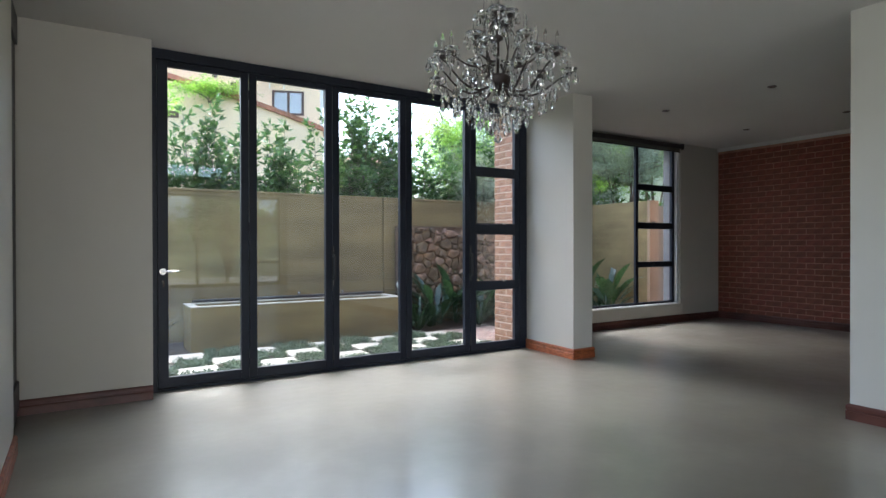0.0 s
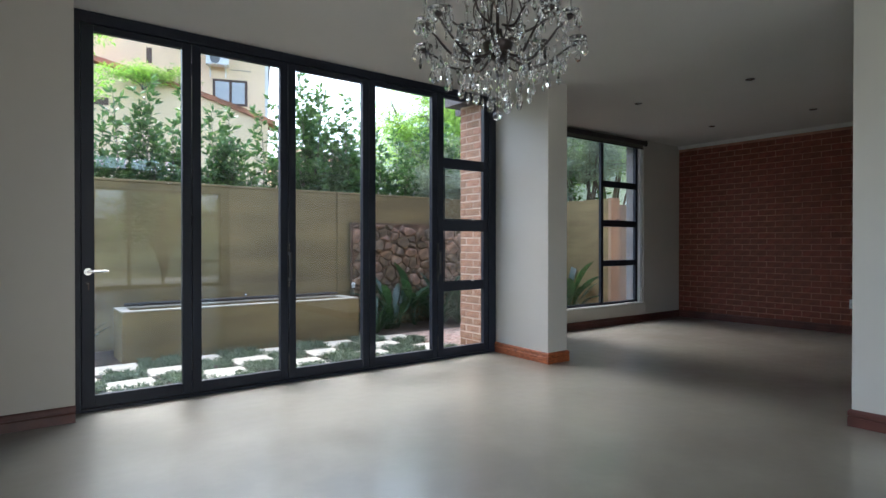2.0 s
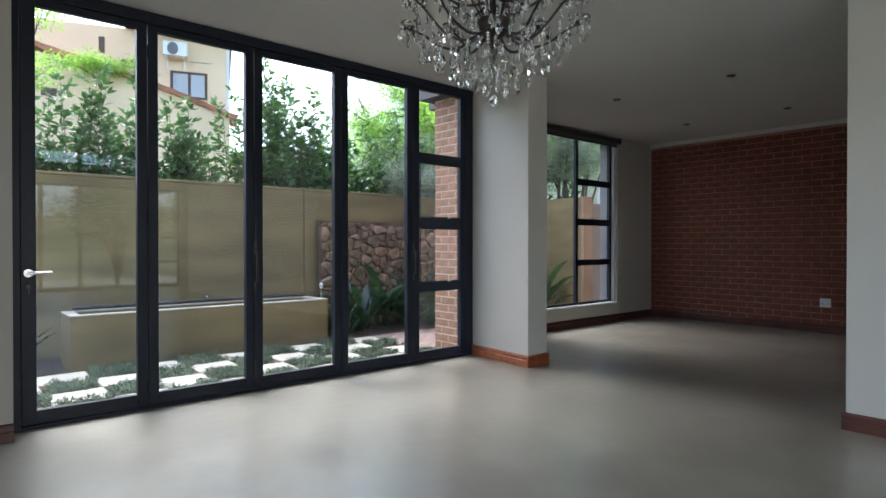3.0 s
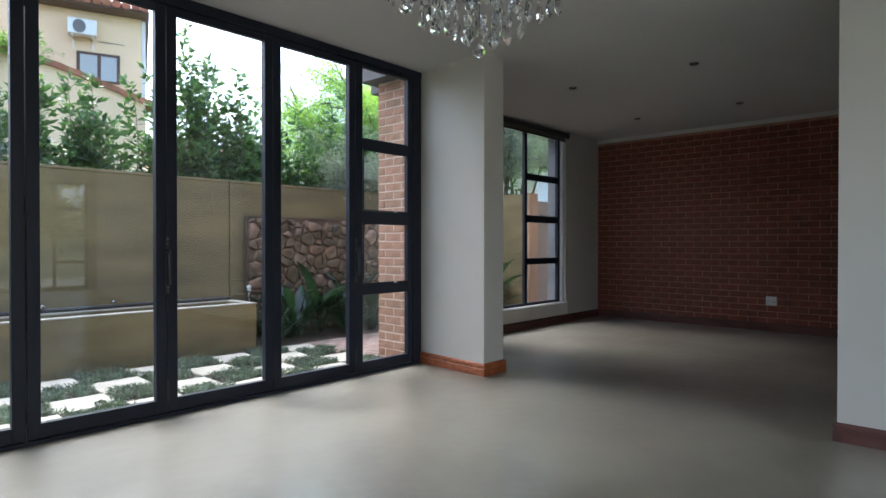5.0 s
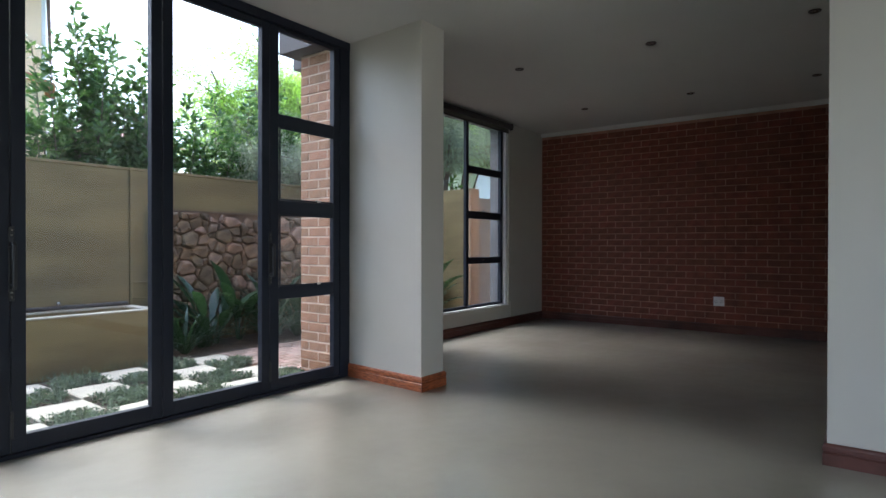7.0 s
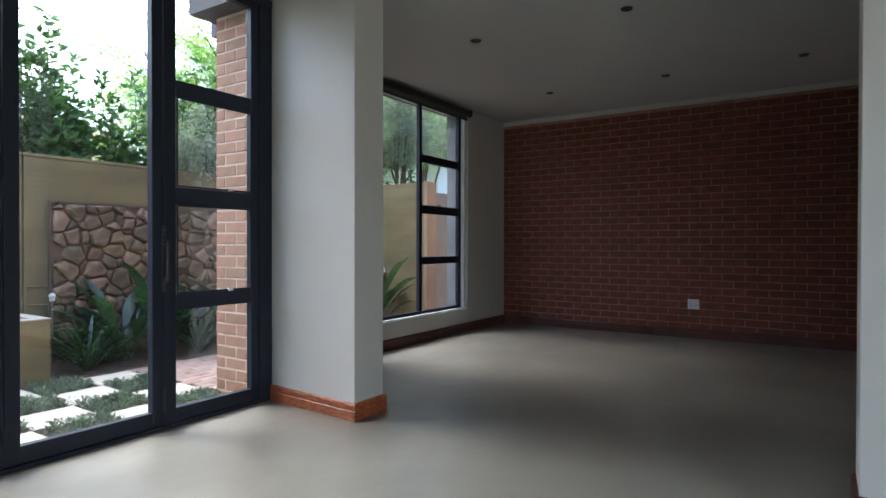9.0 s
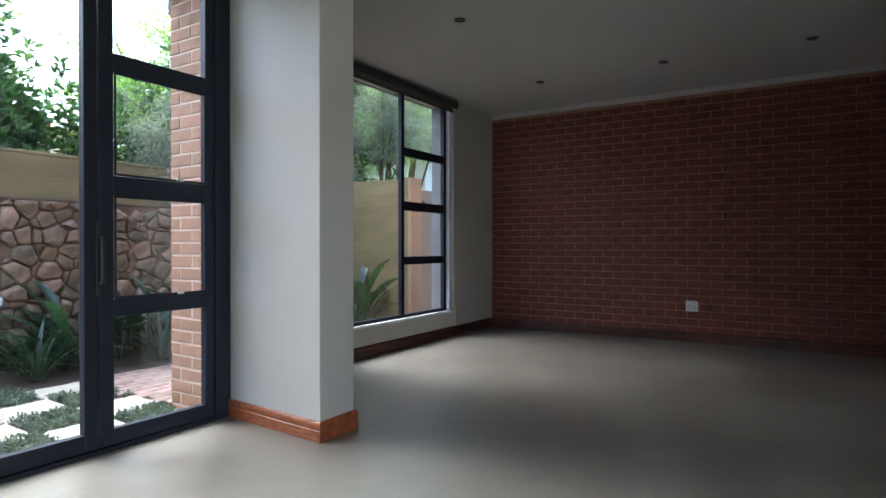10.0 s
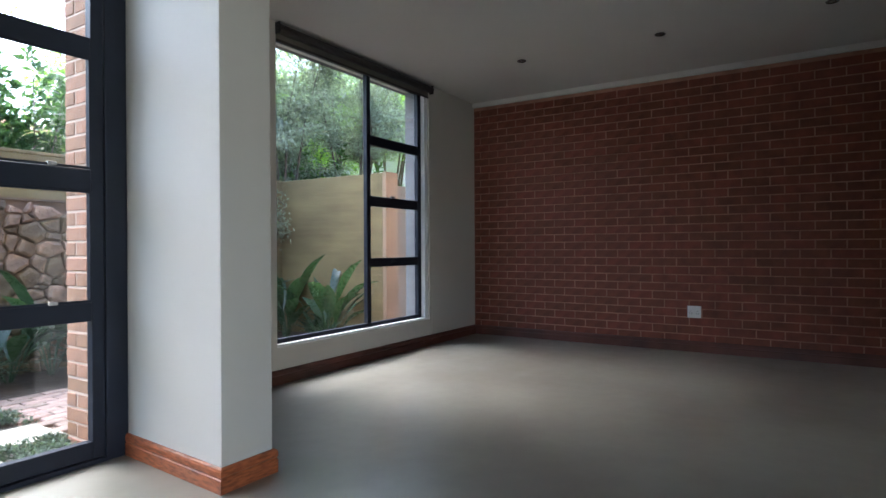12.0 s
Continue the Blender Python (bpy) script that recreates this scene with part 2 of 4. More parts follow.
def tube(bm, pts, radii, seg=8, cap=True):
    rings = []
    n = len(pts)
    pts = [Vector(p) for p in pts]
    up = Vector((0.123, 0.31, 0.94)).normalized()
    for i, p in enumerate(pts):
        d = (pts[min(i + 1, n - 1)] - pts[max(i - 1, 0)]).normalized()
        u = d.cross(up)
        if u.length < 0.05:
            u = d.cross(Vector((1, 0, 0)))
        u.normalize()
        v = d.cross(u)
        r = radii[i] if hasattr(radii, "__len__") else radii
        rings.append([bm.verts.new(p + (u * math.cos(a) + v * math.sin(a)) * r) for a in [2 * math.pi * k / seg for k in range(seg)]])
    for a, b in zip(rings, rings[1:]):
        for k in range(seg):
            bm.faces.new((a[k], a[(k + 1) % seg], b[(k + 1) % seg], b[k]))
    if cap:
        bm.faces.new(rings[0][::-1])
        bm.faces.new(rings[-1])


def lathe(bm, profile, seg=16, at=(0, 0, 0)):
    at = Vector(at)
    rings = []
    for r, z in profile:
        rings.append([bm.verts.new(at + Vector((r * math.cos(2 * math.pi * k / seg), r * math.sin(2 * math.pi * k / seg), z))) for k in range(seg)])
    for a, b in zip(rings, rings[1:]):
        for k in range(seg):
            bm.faces.new((a[k], a[(k + 1) % seg], b[(k + 1) % seg], b[k]))
    bm.faces.new(rings[0][::-1])
    bm.faces.new(rings[-1])


def leaves_mesh(name, pts, dirs, length, width, rng, droop=0.25):
    """Folded pointed leaves: five points and four triangles each."""
    n = len(pts)
    d = dirs / np.linalg.norm(dirs, axis=1, keepdims=True)
    r = rng.normal(size=(n, 3))
    side = np.cross(d, r)
    side /= np.linalg.norm(side, axis=1, keepdims=True) + 1e-9
    nor = np.cross(side, d)
    L = (length * rng.uniform(0.65, 1.25, n))[:, None]
    W = (width * rng.uniform(0.7, 1.2, n))[:, None]
    mid = pts + d * L * 0.45
    tip = pts + d * L + np.array([0, 0, -1.0]) * L * droop
    a = mid + side * W * 0.5 + nor * W * 0.18
    b = mid - side * W * 0.5 + nor * W * 0.18
    v = np.stack([pts, a, tip, b, mid], 1).reshape(-1, 3)
    k = np.arange(n)[:, None] * 5
    f = np.concatenate([k + [0, 1, 4], k + [1, 2, 4], k + [2, 3, 4], k + [3, 0, 4]], 1).reshape(-1, 3)
    me = bpy.data.meshes.new(name)
    me.from_pydata(v.tolist(), [], f.tolist())
    return me


# ---- dimensions ----
CEIL = 2.75
TOP = 2.87


def ceil_z(x):
    """The ceiling rises very slightly towards the west."""
    return 2.757 + max(0, 4.65 - x) * 0.0045


GND = -0.08
NORTH1 = 5.20
PARTX0, PARTX1 = 4.375, 4.65
PIERX = 4.430
NORTHW = 5.01
SOUTHX0, SOUTHX1 = 4.462, 4.722
NORTH2 = 5.72
EAST = 8.93
WEST = -0.28
SOUTH = -7.2

# ---- the shell ----
structure("floor", M_FLOOR, ((-1.2, SOUTH, -0.25), (EAST, 5.32, 0)), ((4.50, 5.32, -0.25), (EAST, NORTH2, 0)), label="polished olive-grey cement screed floor")
bm = boxes(((-1.2, -1.7, CEIL), (PARTX1, 5.30, 3.0)), ((PARTX1, -1.7, CEIL), (EAST + 0.3, 5.30, 3.0)), ((PARTX1 + 0.01, 5.30, CEIL), (EAST + 0.3, 5.97, 3.0)))
for v in bm.verts:
    if v.co.z < 2.9:
        v.co.z = ceil_z(v.co.x)
part("ceiling", bm, M_CEIL, None, "off-white painted plaster ceiling", kind="structure")
structure("ceiling_south", M_CEIL, ((-1.2, SOUTH - 0.25, 4.3), (6.3, -1.7, 4.5)), ((-1.2, -1.7, 3.01), (6.3, -1.5, 4.5)), label="off-white painted high ceiling over the south end")
structure("wall_south_return", M_WALL, ((6.05, SOUTH, 0), (6.3, -4.0, 4.3)), ((SOUTHX1, -4.0, 0), (6.3, -3.75, 2.99)), label="off-white painted plaster wall")
structure("wall_west_high", M_WALL, ((-0.5, SOUTH, TOP + 0.002), (WEST, -1.7, 4.3)), ((SOUTHX0, -3.99, TOP + 0.002), (SOUTHX1, -1.7, 4.3)), label="off-white painted plaster wall")
structure("wall_north", M_WALL, ((-1.2, NORTHW, 0), (0.52, 5.45, TOP)), ((0.52, NORTH1 + 0.004, 2.79), (PIERX, 5.45, TOP)), label="off-white painted plaster wall")
structure("wall_west", M_WALL, ((-0.5, SOUTH, 0), (WEST, -2.2, TOP)), ((-0.5, 2.2, 0), (WEST, 4.09, TOP)), ((-0.5, -2.2, 0), (WEST, 2.2, 0.15)), ((-0.5, -2.2, 2.6), (WEST, 2.2, TOP)), label="off-white painted plaster wall")
structure("wall_west_recess", M_WALL, ((-1.2, 4.09, 0), (-0.95, NORTHW, TOP)), ((-1.2, 3.81, 0), (-0.5, 4.09, TOP)), label="off-white painted plaster recess")
bm = boxes(((PARTX0, 4.40, 0), (PARTX1, NORTH1 + 0.004, TOP)), ((PIERX + 0.004, NORTH1 + 0.004, 0), (PARTX1, 5.322, TOP)), ((4.50, 5.322, 0), (PARTX1, NORTH2, TOP)), bevel=0.004)
for v in bm.verts:
    if v.co.x < PARTX0 + 0.02 and v.co.y > 5:
        v.co.x += PIERX - PARTX0
part("partition_wall", bm, M_WALL, None, "white painted plaster pier between the rooms", kind="structure")
structure("partition_wall_south", M_WALL, ((SOUTHX0, -4.0, 0), (SOUTHX1, 1.888, TOP)), bevel=0.004, label="white painted plaster wall between the rooms")
WX0, WX1, WZ0, WZ1 = 5.86, 7.95, 0.275, 2.69
structure("wall_north_dining", M_WALL,
          ((PARTX1, NORTH2, 0), (WX0, 5.97, TOP)), ((WX1, NORTH2, 0), (EAST + 0.3, 5.97, TOP)),
          ((WX0, NORTH2, 0), (WX1, 5.97, WZ0)), ((WX0, NORTH2, WZ1), (WX1, 5.97, TOP)), label="off-white painted plaster wall round a tall window")
structure("wall_south_dining", M_WALL, ((PARTX1, -1.5, 0), (EAST + 0.3, -1.25, TOP)), label="off-white painted plaster wall")
structure("wall_south", M_WALL, ((-0.5, SOUTH - 0.25, 0), (-0.1, SOUTH, 4.3)), ((1.2, SOUTH - 0.25, 0), (1.3, SOUTH, 3.15)), ((-0.1, SOUTH - 0.25, 0), (1.2, SOUTH, 0.2)), ((-0.1, SOUTH - 0.25, 2.6), (1.2, SOUTH, 3.15)), ((5.24, SOUTH - 0.25, 0), (6.3, SOUTH, 3.15)), ((1.3, SOUTH - 0.25, 2.65), (5.24, SOUTH, 3.15)), ((-0.1, SOUTH - 0.25, 3.47), (6.3, SOUTH, 4.3)), ((4.24, SOUTH - 0.25, 3.151), (6.3, SOUTH, 3.469)), label="off-white painted plaster wall")
brick_wall = structure("wall_east", M_MORTAR, ((EAST, -1.5, 0), (EAST + 0.25, 5.97, TOP)), label="dark red face brick wall with brown raked joints")
structure("cornice", M_CEIL, ((EAST - 0.035, -1.25, 2.702), (EAST - 0.002, NORTH2, 2.756)), label="narrow white cornice over the brick wall")


def skirting(name, p, q, side, trim=0.0, mat=None):
    """A moulded skirting board from p to q, standing out to the side given."""
    p, q, s = Vector((*p, 0)), Vector((*q, 0)), Vector((*side, 0))
    d = (q - p).normalized()
    prof = [(0, 0), (0.018, 0), (0.018, 0.058), (0.013, 0.063), (0.013, 0.067), (0.018, 0.072), (0.018, 0.092), (0.014, 0.102), (0.006, 0.108), (0, 0.108)]
    bm = bmesh.new()
    ra = [bm.verts.new(p - d * trim * o + s * o + Vector((0, 0, z))) for o, z in prof]
    rb = [bm.verts.new(q + d * trim * o + s * o + Vector((0, 0, z))) for o, z in prof]
    n = len(prof)
    for k in range(n):
        bm.faces.new((ra[k], ra[(k + 1) % n], rb[(k + 1) % n], rb[k]))
    bm.faces.new(ra[::-1])
    bm.faces.new(rb)
    bmesh.ops.recalc_face_normals(bm, faces=bm.faces)
    return part(name, bm, mat or M_WOOD, label="varnished red-brown timber skirting board" if mat is None else "red-brown timber skirting board with shade in its colour", kind="structure")


# boards that lie in shade take the darkened timber colour
skirting("baseboard", (-0.95, NORTHW), (0.52, NORTHW), (0, -1), 0, M_WOOD_SHADED)
skirting("baseboard", (WEST, SOUTH), (WEST, 4.09), (1, 0), 0.5)
skirting("baseboard", (PARTX0, 4.40), (PIERX, NORTH1), (-1, 0), 1)
skirting("baseboard", (PARTX0, 4.40), (PARTX1, 4.40), (0, -1), 1)
skirting("baseboard", (PARTX1, 4.40), (PARTX1, NORTH2), (1, 0), 1)
skirting("baseboard", (SOUTHX0, -4.0), (SOUTHX0, 1.888), (-1, 0), 1, M_WOOD_SHADED)
skirting("baseboard", (SOUTHX0, 1.888), (SOUTHX1, 1.888), (0, 1), 1, M_WOOD_SHADED)
skirting("baseboard", (SOUTHX1, -1.25), (SOUTHX1, 1.888), (1, 0), 1)
skirting("baseboard", (PARTX1, NORTH2), (EAST, NORTH2), (0, -1), 0, M_WOOD_SHADED)
skirting("baseboard", (EAST, -1.25), (EAST, NORTH2), (-1, 0), 0, M_WOOD_SHADED)

# the dark-framed door in the recess of the west wall
west_door = empty("door_2", (-0.318, 4.42, 0), "dark brown door edge standing in the recess of the west wall", "door", kind="structure")
part("door_leaf", boxes(((-0.03, -0.31, 0.01), (0.0, 0.38, 2.7)), bevel=0.004), M_BLINDBOX, west_door)
for z in (0.12, 2.50):
    part("hinge", boxes(((0.0, -0.30, z), (0.02, 0.30, z + 0.18)), bevel=0.003), M_BLACK, west_door, "black hinge block")


# ---- the folding glass door ----
def framed(bm, x0, x1, z0, z1, y0, y1, left, right, top, bottom):
    box(bm, (x0, y0, z0), (x0 + left, y1, z1), 0.003)
    box(bm, (x1 - right, y0, z0), (x1, y1, z1), 0.003)
    box(bm, (x0 + left, y0 + 0.002, z1 - top), (x1 - right, y1 - 0.002, z1), 0.003)
    box(bm, (x0 + left, y0 + 0.002, z0), (x1 - right, y1 - 0.002, z0 + bottom), 0.003)


def pane(x0, x1, z0, z1, y, parent, mat=None):
    ob = part("pane", boxes(((x0, y, z0), (x1, y + 0.005, z1))), mat or M_GLASS, parent, "clear glass pane")
    ob.visible_shadow = False
    return ob


door = empty("door_1", (0.52, 5.2, 0), "charcoal aluminium folding door of five tall glass leaves", "folding door", kind="structure")
o = Vector((-0.52, -5.2, 0))
bm = bmesh.new()
box(bm, (0.52, 5.20, 0), (0.572, 5.32, 2.744), 0.003)
box(bm, (4.325, 5.206, 0), (PIERX, 5.32, 2.744), 0.003)
box(bm, (0.52, 5.199, 2.694), (PIERX, 5.322, 2.744), 0.003)
for v in bm.verts:
    if v.co.z > 2.735:
        v.co.z += ceil_z(v.co.x) - 2.745
box(bm, (0.572, 5.20, 0), (4.325, 5.32, 0.022), 0.003)
bmesh.ops.translate(bm, verts=bm.verts, vec=o)
part("frame", bm, M_ALU, door, "charcoal aluminium door frame")
LEAVES = [(0.576, 1.297), (1.303, 2.065), (2.071, 2.850), (2.856, 3.640)]
for x0, x1 in LEAVES:
    bm = bmesh.new()
    st = 0.079 if x0 < 0.6 else 0.065
    framed(bm, x0, x1, 0.026, 2.690, 5.215, 5.265, st, 0.065, 0.045, 0.084)
    bmesh.ops.translate(bm, verts=bm.verts, vec=o)
    leaf = part("leaf", bm, M_ALU, door, "charcoal aluminium leaf frame")
    pane(x0 + st - 0.005 + o.x, x1 - 0.06 + o.x, 0.07, 2.65, 5.238 + o.y, leaf)
bm = bmesh.new()
framed(bm, 3.646, 4.321, 0.026, 2.690, 5.215, 5.265, 0.075, 0.058, 0.030, 0.082)
for a, b in ((0.688, 0.780), (1.315, 1.417), (1.952, 2.050)):
    box(bm, (3.721, 5.217, a), (4.263, 5.263, b), 0.003)
bmesh.ops.translate(bm, verts=bm.verts, vec=o)
fixed = part("leaf", bm, M_ALU, door, "charcoal aluminium leaf with four panes")
for a, b in ((0.10, 0.695), (0.775, 1.32), (1.41, 1.96), (2.045, 2.67)):
    pane(3.715 + o.x, 4.268 + o.x, a, b, 5.238 + o.y, fixed)
for a, b in ((0.780, 1.315), (1.417, 1.952)):
    bm = bmesh.new()
    framed(bm, 3.721, 4.263, a, b, 5.208, 5.215, 0.012, 0.012, 0.012, 0.012)
    bmesh.ops.translate(bm, verts=bm.verts, vec=o)
    part("sash", bm, M_ALU, fixed, "slim opening sash")
    part("stay", boxes(((4.06 + o.x, 5.185 + o.y, a + 0.0), (4.10 + o.x, 5.208 + o.y, a + 0.016)), bevel=0.002), M_STEEL, fixed, "small steel window stay")
# lever handle with its plate and key
hx, hz = 0.615, 0.975
bm = bmesh.new()
tube(bm, [(hx, 5.214, hz), (hx, 5.204, hz)], 0.026, 20)
tube(bm, [(hx, 5.204, hz), (hx, 5.165, hz)], 0.010, 12)
tube(bm, [(hx - 0.004, 5.165, hz), (hx + 0.03, 5.160, hz), (hx + 0.118, 5.160, hz + 0.002)], [0.010, 0.010, 0.008], 12)
bmesh.ops.translate(bm, verts=bm.verts, vec=o)
part("handle", bm, M_STEEL, door, "satin steel lever handle", smooth=False)
bm = bmesh.new()
tube(bm, [(hx, 5.214, hz - 0.085), (hx, 5.207, hz - 0.085)], 0.011, 16)
box(bm, (hx - 0.002, 5.175, hz - 0.091), (hx + 0.002, 5.207, hz - 0.079))
box(bm, (hx - 0.004, 5.172, hz - 0.125), (hx + 0.004, 5.176, hz - 0.093))
bmesh.ops.translate(bm, verts=bm.verts, vec=o)
part("lock", bm, M_BRONZE, door, "small dark lock with a key in it")
for bx in (2.070, 3.642):
    bm = bmesh.new()
    box(bm, (bx - 0.011, 5.158, 0.87), (bx + 0.011, 5.178, 1.09), 0.006)
    box(bm, (bx - 0.010, 5.170, 0.86), (bx + 0.010, 5.208, 0.885), 0.004)
    box(bm, (bx - 0.010, 5.170, 1.075), (bx + 0.010, 5.208, 1.10), 0.004)
    box(bm, (bx - 0.013, 5.207, 0.80), (bx + 0.013, 5.214, 1.18), 0.003)
    bmesh.ops.translate(bm, verts=bm.verts, vec=o)
    part("flush_handle", bm, M_BLACK, door, "black upright bolt handle")
    for z in (0.82, 0.845, 1.135, 1.16):
        bm = bmesh.new()
        tube(bm, [(bx + o.x, 5.207 + o.y, z), (bx + o.x, 5.203 + o.y, z)], 0.004, 8)
        part("screw", bm, M_STEEL, door, "small steel screw head")
    part("hinge", boxes(((bx - 0.008 + o.x, 5.205 + o.y, 0.10), (bx + 0.008 + o.x, 5.214 + o.y, 0.24)), bevel=0.003), M_BLACK, door, "black hinge barrel")
for bx in (1.300, 2.853):
    for z in (0.12, 1.30, 2.45):
        part("hinge", boxes(((bx - 0.007 + o.x, 5.207 + o.y, z), (bx + 0.007 + o.x, 5.215 + o.y, z + 0.09)), bevel=0.003), M_ALU, door, "slim charcoal hinge")

# ---- the window of the dining room ----
win = empty("window_1", (WX0, 5.78, WZ0), "charcoal aluminium window with a tall fixed pane and four small ones", "window", kind="structure")
wo = Vector((-WX0, -5.78, -WZ0))
bm = bmesh.new()
framed(bm, WX0, WX1 - 0.06, WZ0 + 0.02, WZ1, 5.785, 5.835, 0.03, 0.055, 0.04, 0.035)
box(bm, (7.008, 5.787, WZ0 + 0.055), (7.060, 5.833, WZ1 - 0.04), 0.003)
for a, b in ((0.853, 0.937), (1.428, 1.524), (2.004, 2.094)):
    box(bm, (7.060, 5.788, a), (7.835, 5.832, b), 0.003)
bmesh.ops.translate(bm, verts=bm.verts, vec=wo)
part("window_frame", bm, M_ALU, win)
pane(0.02, 1.155, 0.05, WZ1 - WZ0 - 0.03, 0.025, win)
for a, b in ((0.32, 0.86), (0.93, 1.435), (1.518, 2.01), (2.09, 2.66)):
    pane(1.195, 1.985, a - WZ0, b - WZ0, 0.025, win)
part("window_sill", boxes(((0, -0.045, -0.004), (WX1 - WX0, 0.002, 0.022)), bevel=0.003), M_WHITE, win, "white painted sill strip")
part("reveal", boxes(((WX1 - WX0 - 0.058, -0.038, 0.02), (WX1 - WX0 - 0.002, 0.05, WZ1 - WZ0))), M_WHITE, win, "white painted reveal strip")
for z in (0.89, 1.52):
    part("catch", boxes(((1.50, -0.012, z - WZ0), (1.56, 0.006, z - WZ0 + 0.02)), bevel=0.002), M_BLACK, win, "black window catch")

structure("window_reveal_outer", M_CONC, ((WX1 - 0.062, 5.838, WZ0), (WX1 - 0.001, 5.985, WZ1)), label="grey plastered outer window reveal")
blind = empty("roller_blind", (5.86, 5.70, 2.58), "dark cassette roller blind with taupe fabric drawn up over the window", "blind")
bm = bmesh.new()
tube(bm, [(0, 0.0, 0.125), (2.11, 0.0, 0.125)], 0.036, 20)
part("cassette", bm, M_BLINDBOX, blind, "dark brown rolled cassette", smooth=False)
part("fabric", boxes(((0.012, 0.030, 0.05), (2.10, 0.034, 0.13))), M_BLIND, blind, "taupe blind fabric")
part("bottom_bar", boxes(((0.01, 0.022, 0.036), (2.102, 0.036, 0.054)), bevel=0.003), M_BLINDBOX, blind, "dark bottom bar")
for x in (0.0, 2.105):
    part("bracket", boxes(((x - 0.004, -0.03, 0.08), (x + 0.004, 0.038, 0.168)), bevel=0.002), M_BLACK, blind, "black end bracket")


structure("conduit", M_WALL, ((WX1 + 0.035, NORTH2 - 0.006, 0.109), (WX1 + 0.043, NORTH2 - 0.001, 0.32)), label="thin painted cable cover under the window corner")

# ---- sockets and downlights ----
sock = empty("wall_socket", (EAST - 0.006, 3.262, 0.392), "white double switched wall socket low on the brick wall", "socket")
part("plate", boxes(((-0.010, -0.062, -0.058), (0.002, 0.062, 0.058)), bevel=0.003), M_WHITE, sock)
for y in (-0.03, 0.03):
    part("switch", boxes(((-0.016, y - 0.009, 0.022), (-0.009, y + 0.009, 0.044)), bevel=0.002), M_WHITE, sock)
    for dy, dz in ((0, 0.006), (-0.010, -0.014), (0.010, -0.014)):
        part("hole", boxes(((-0.0112, y + dy - 0.003, dz - 0.004), (-0.0098, y + dy + 0.003, dz + 0.004))), M_BLACK, sock, "dark pin hole")


def downlight():
    e = empty("downlight", (0, 0, 0), "small unlit recessed ceiling downlight with a dull metal ring", "downlight", "downlights in the ceiling")
    bm = bmesh.new()
    lathe(bm, [(0.026, -0.001), (0.031, -0.007), (0.040, -0.007), (0.043, -0.001)], 24)
    part("ring", bm, M_BRONZE, e)
    bm = bmesh.new()
    lathe(bm, [(0.024, -0.004), (0.025, -0.001)], 20)
    part("lamp", bm, M_CRYSTAL, e, "clear lamp glass")
    return e


dl = downlight()
dl.location = (5.87, 4.41, ceil_z(5.87))
for x, y in ((7.75, 4.55), (5.885, 3.188), (7.745, 3.325), (5.90, 2.05), (7.745, 2.16)):
    copy_thing(dl, Matrix.Translation((x, y, ceil_z(x))))

switch = empty("light_switch", (SOUTHX0 - 0.003, 1.606, 1.27), "small grey light switch plate on the partition wall", "light switch")
part("plate", boxes(((-0.008, -0.036, -0.056), (0.002, 0.036, 0.056)), bevel=0.003), M_CONC, switch)
part("rocker", boxes(((-0.012, -0.012, -0.02), (-0.007, 0.012, 0.02)), bevel=0.002), M_BLACK, switch, "dark rocker")

# ---- ground outside ----
GW = 8.5
GW2 = 8.488
structure("ground", M_GRASS, ((-150, -150, -0.6), (150, 150, -0.22)), label="rough grassy ground")
structure("soil", M_SOIL, ((-6, 5.46, -0.22), (4.49, GW, -0.105)), label="dark soil under the stepping slabs")
structure("paving_bed", M_SAND, ((4.49, 5.32, -0.22), (14.5, 8.3, -0.115)), label="sand bed under the brick paving")
structure("terrace", M_PAVER, ((-3, SOUTH - 6, -0.22), (8, SOUTH - 0.25, -0.02)), label="pale terrace outside the south doors")

# garden wall
structure("garden_wall", M_PLASTER, ((-8, GW, -0.22), (4.197, GW + 0.22, 1.93)), ((4.207, GW2, -0.22), (8.64, GW + 0.22, 1.93)), bevel=0.006, label="ochre plastered garden wall with a movement joint")
structure("garden_wall_coping", M_PLASTER, ((-8, GW - 0.008, 1.931), (4.195, GW + 0.228, 1.965)), ((4.195, GW2 - 0.008, 1.931), (8.65, GW + 0.228, 1.965)), bevel=0.008, label="ochre plaster coping")
structure("garden_wall_return", M_PLASTER, ((8.42, 6.72, -0.22), (8.64, GW2 - 0.002, 1.955)), bevel=0.008, label="ochre plastered garden wall that turns towards the house")
structure("garden_pier", M_PLASTER2, ((8.415, 6.66, -0.22), (8.655, 6.718, 1.965)), bevel=0.006, label="orange plastered end of the garden wall")
structure("garden_wall_far", M_PLASTER2, ((8.66, 7.45, -0.22), (16, 7.67, 1.95)), bevel=0.006, label="orange plastered garden wall further off")
tap = empty("garden_tap", (10.55, 7.43, 0.52), "small brass garden tap on the orange garden wall", "tap")
bm = bmesh.new()
tube(bm, [(0, 0.02, 0.1), (0, -0.06, 0.1), (0, -0.10, 0.06)], 0.014, 8)
part("spout", bm, M_STEEL, tap)
bm = bmesh.new()
tube(bm, [(0, -0.05, 0.1), (0, -0.05, 0.17)], 0.009, 8)
box(bm, (-0.035, -0.06, 0.165), (0.035, -0.04, 0.18), 0.003)
part("handle", bm, M_STEEL, tap, "steel tap handle")
bh = empty("bulkhead_lamp", (10.85, 7.44, 1.42), "small dark bulkhead lamp on the orange garden wall", "wall lamp")
part("body", boxes(((-0.09, -0.07, -0.05), (0.09, 0.008, 0.05)), bevel=0.012), M_BLACK, bh)
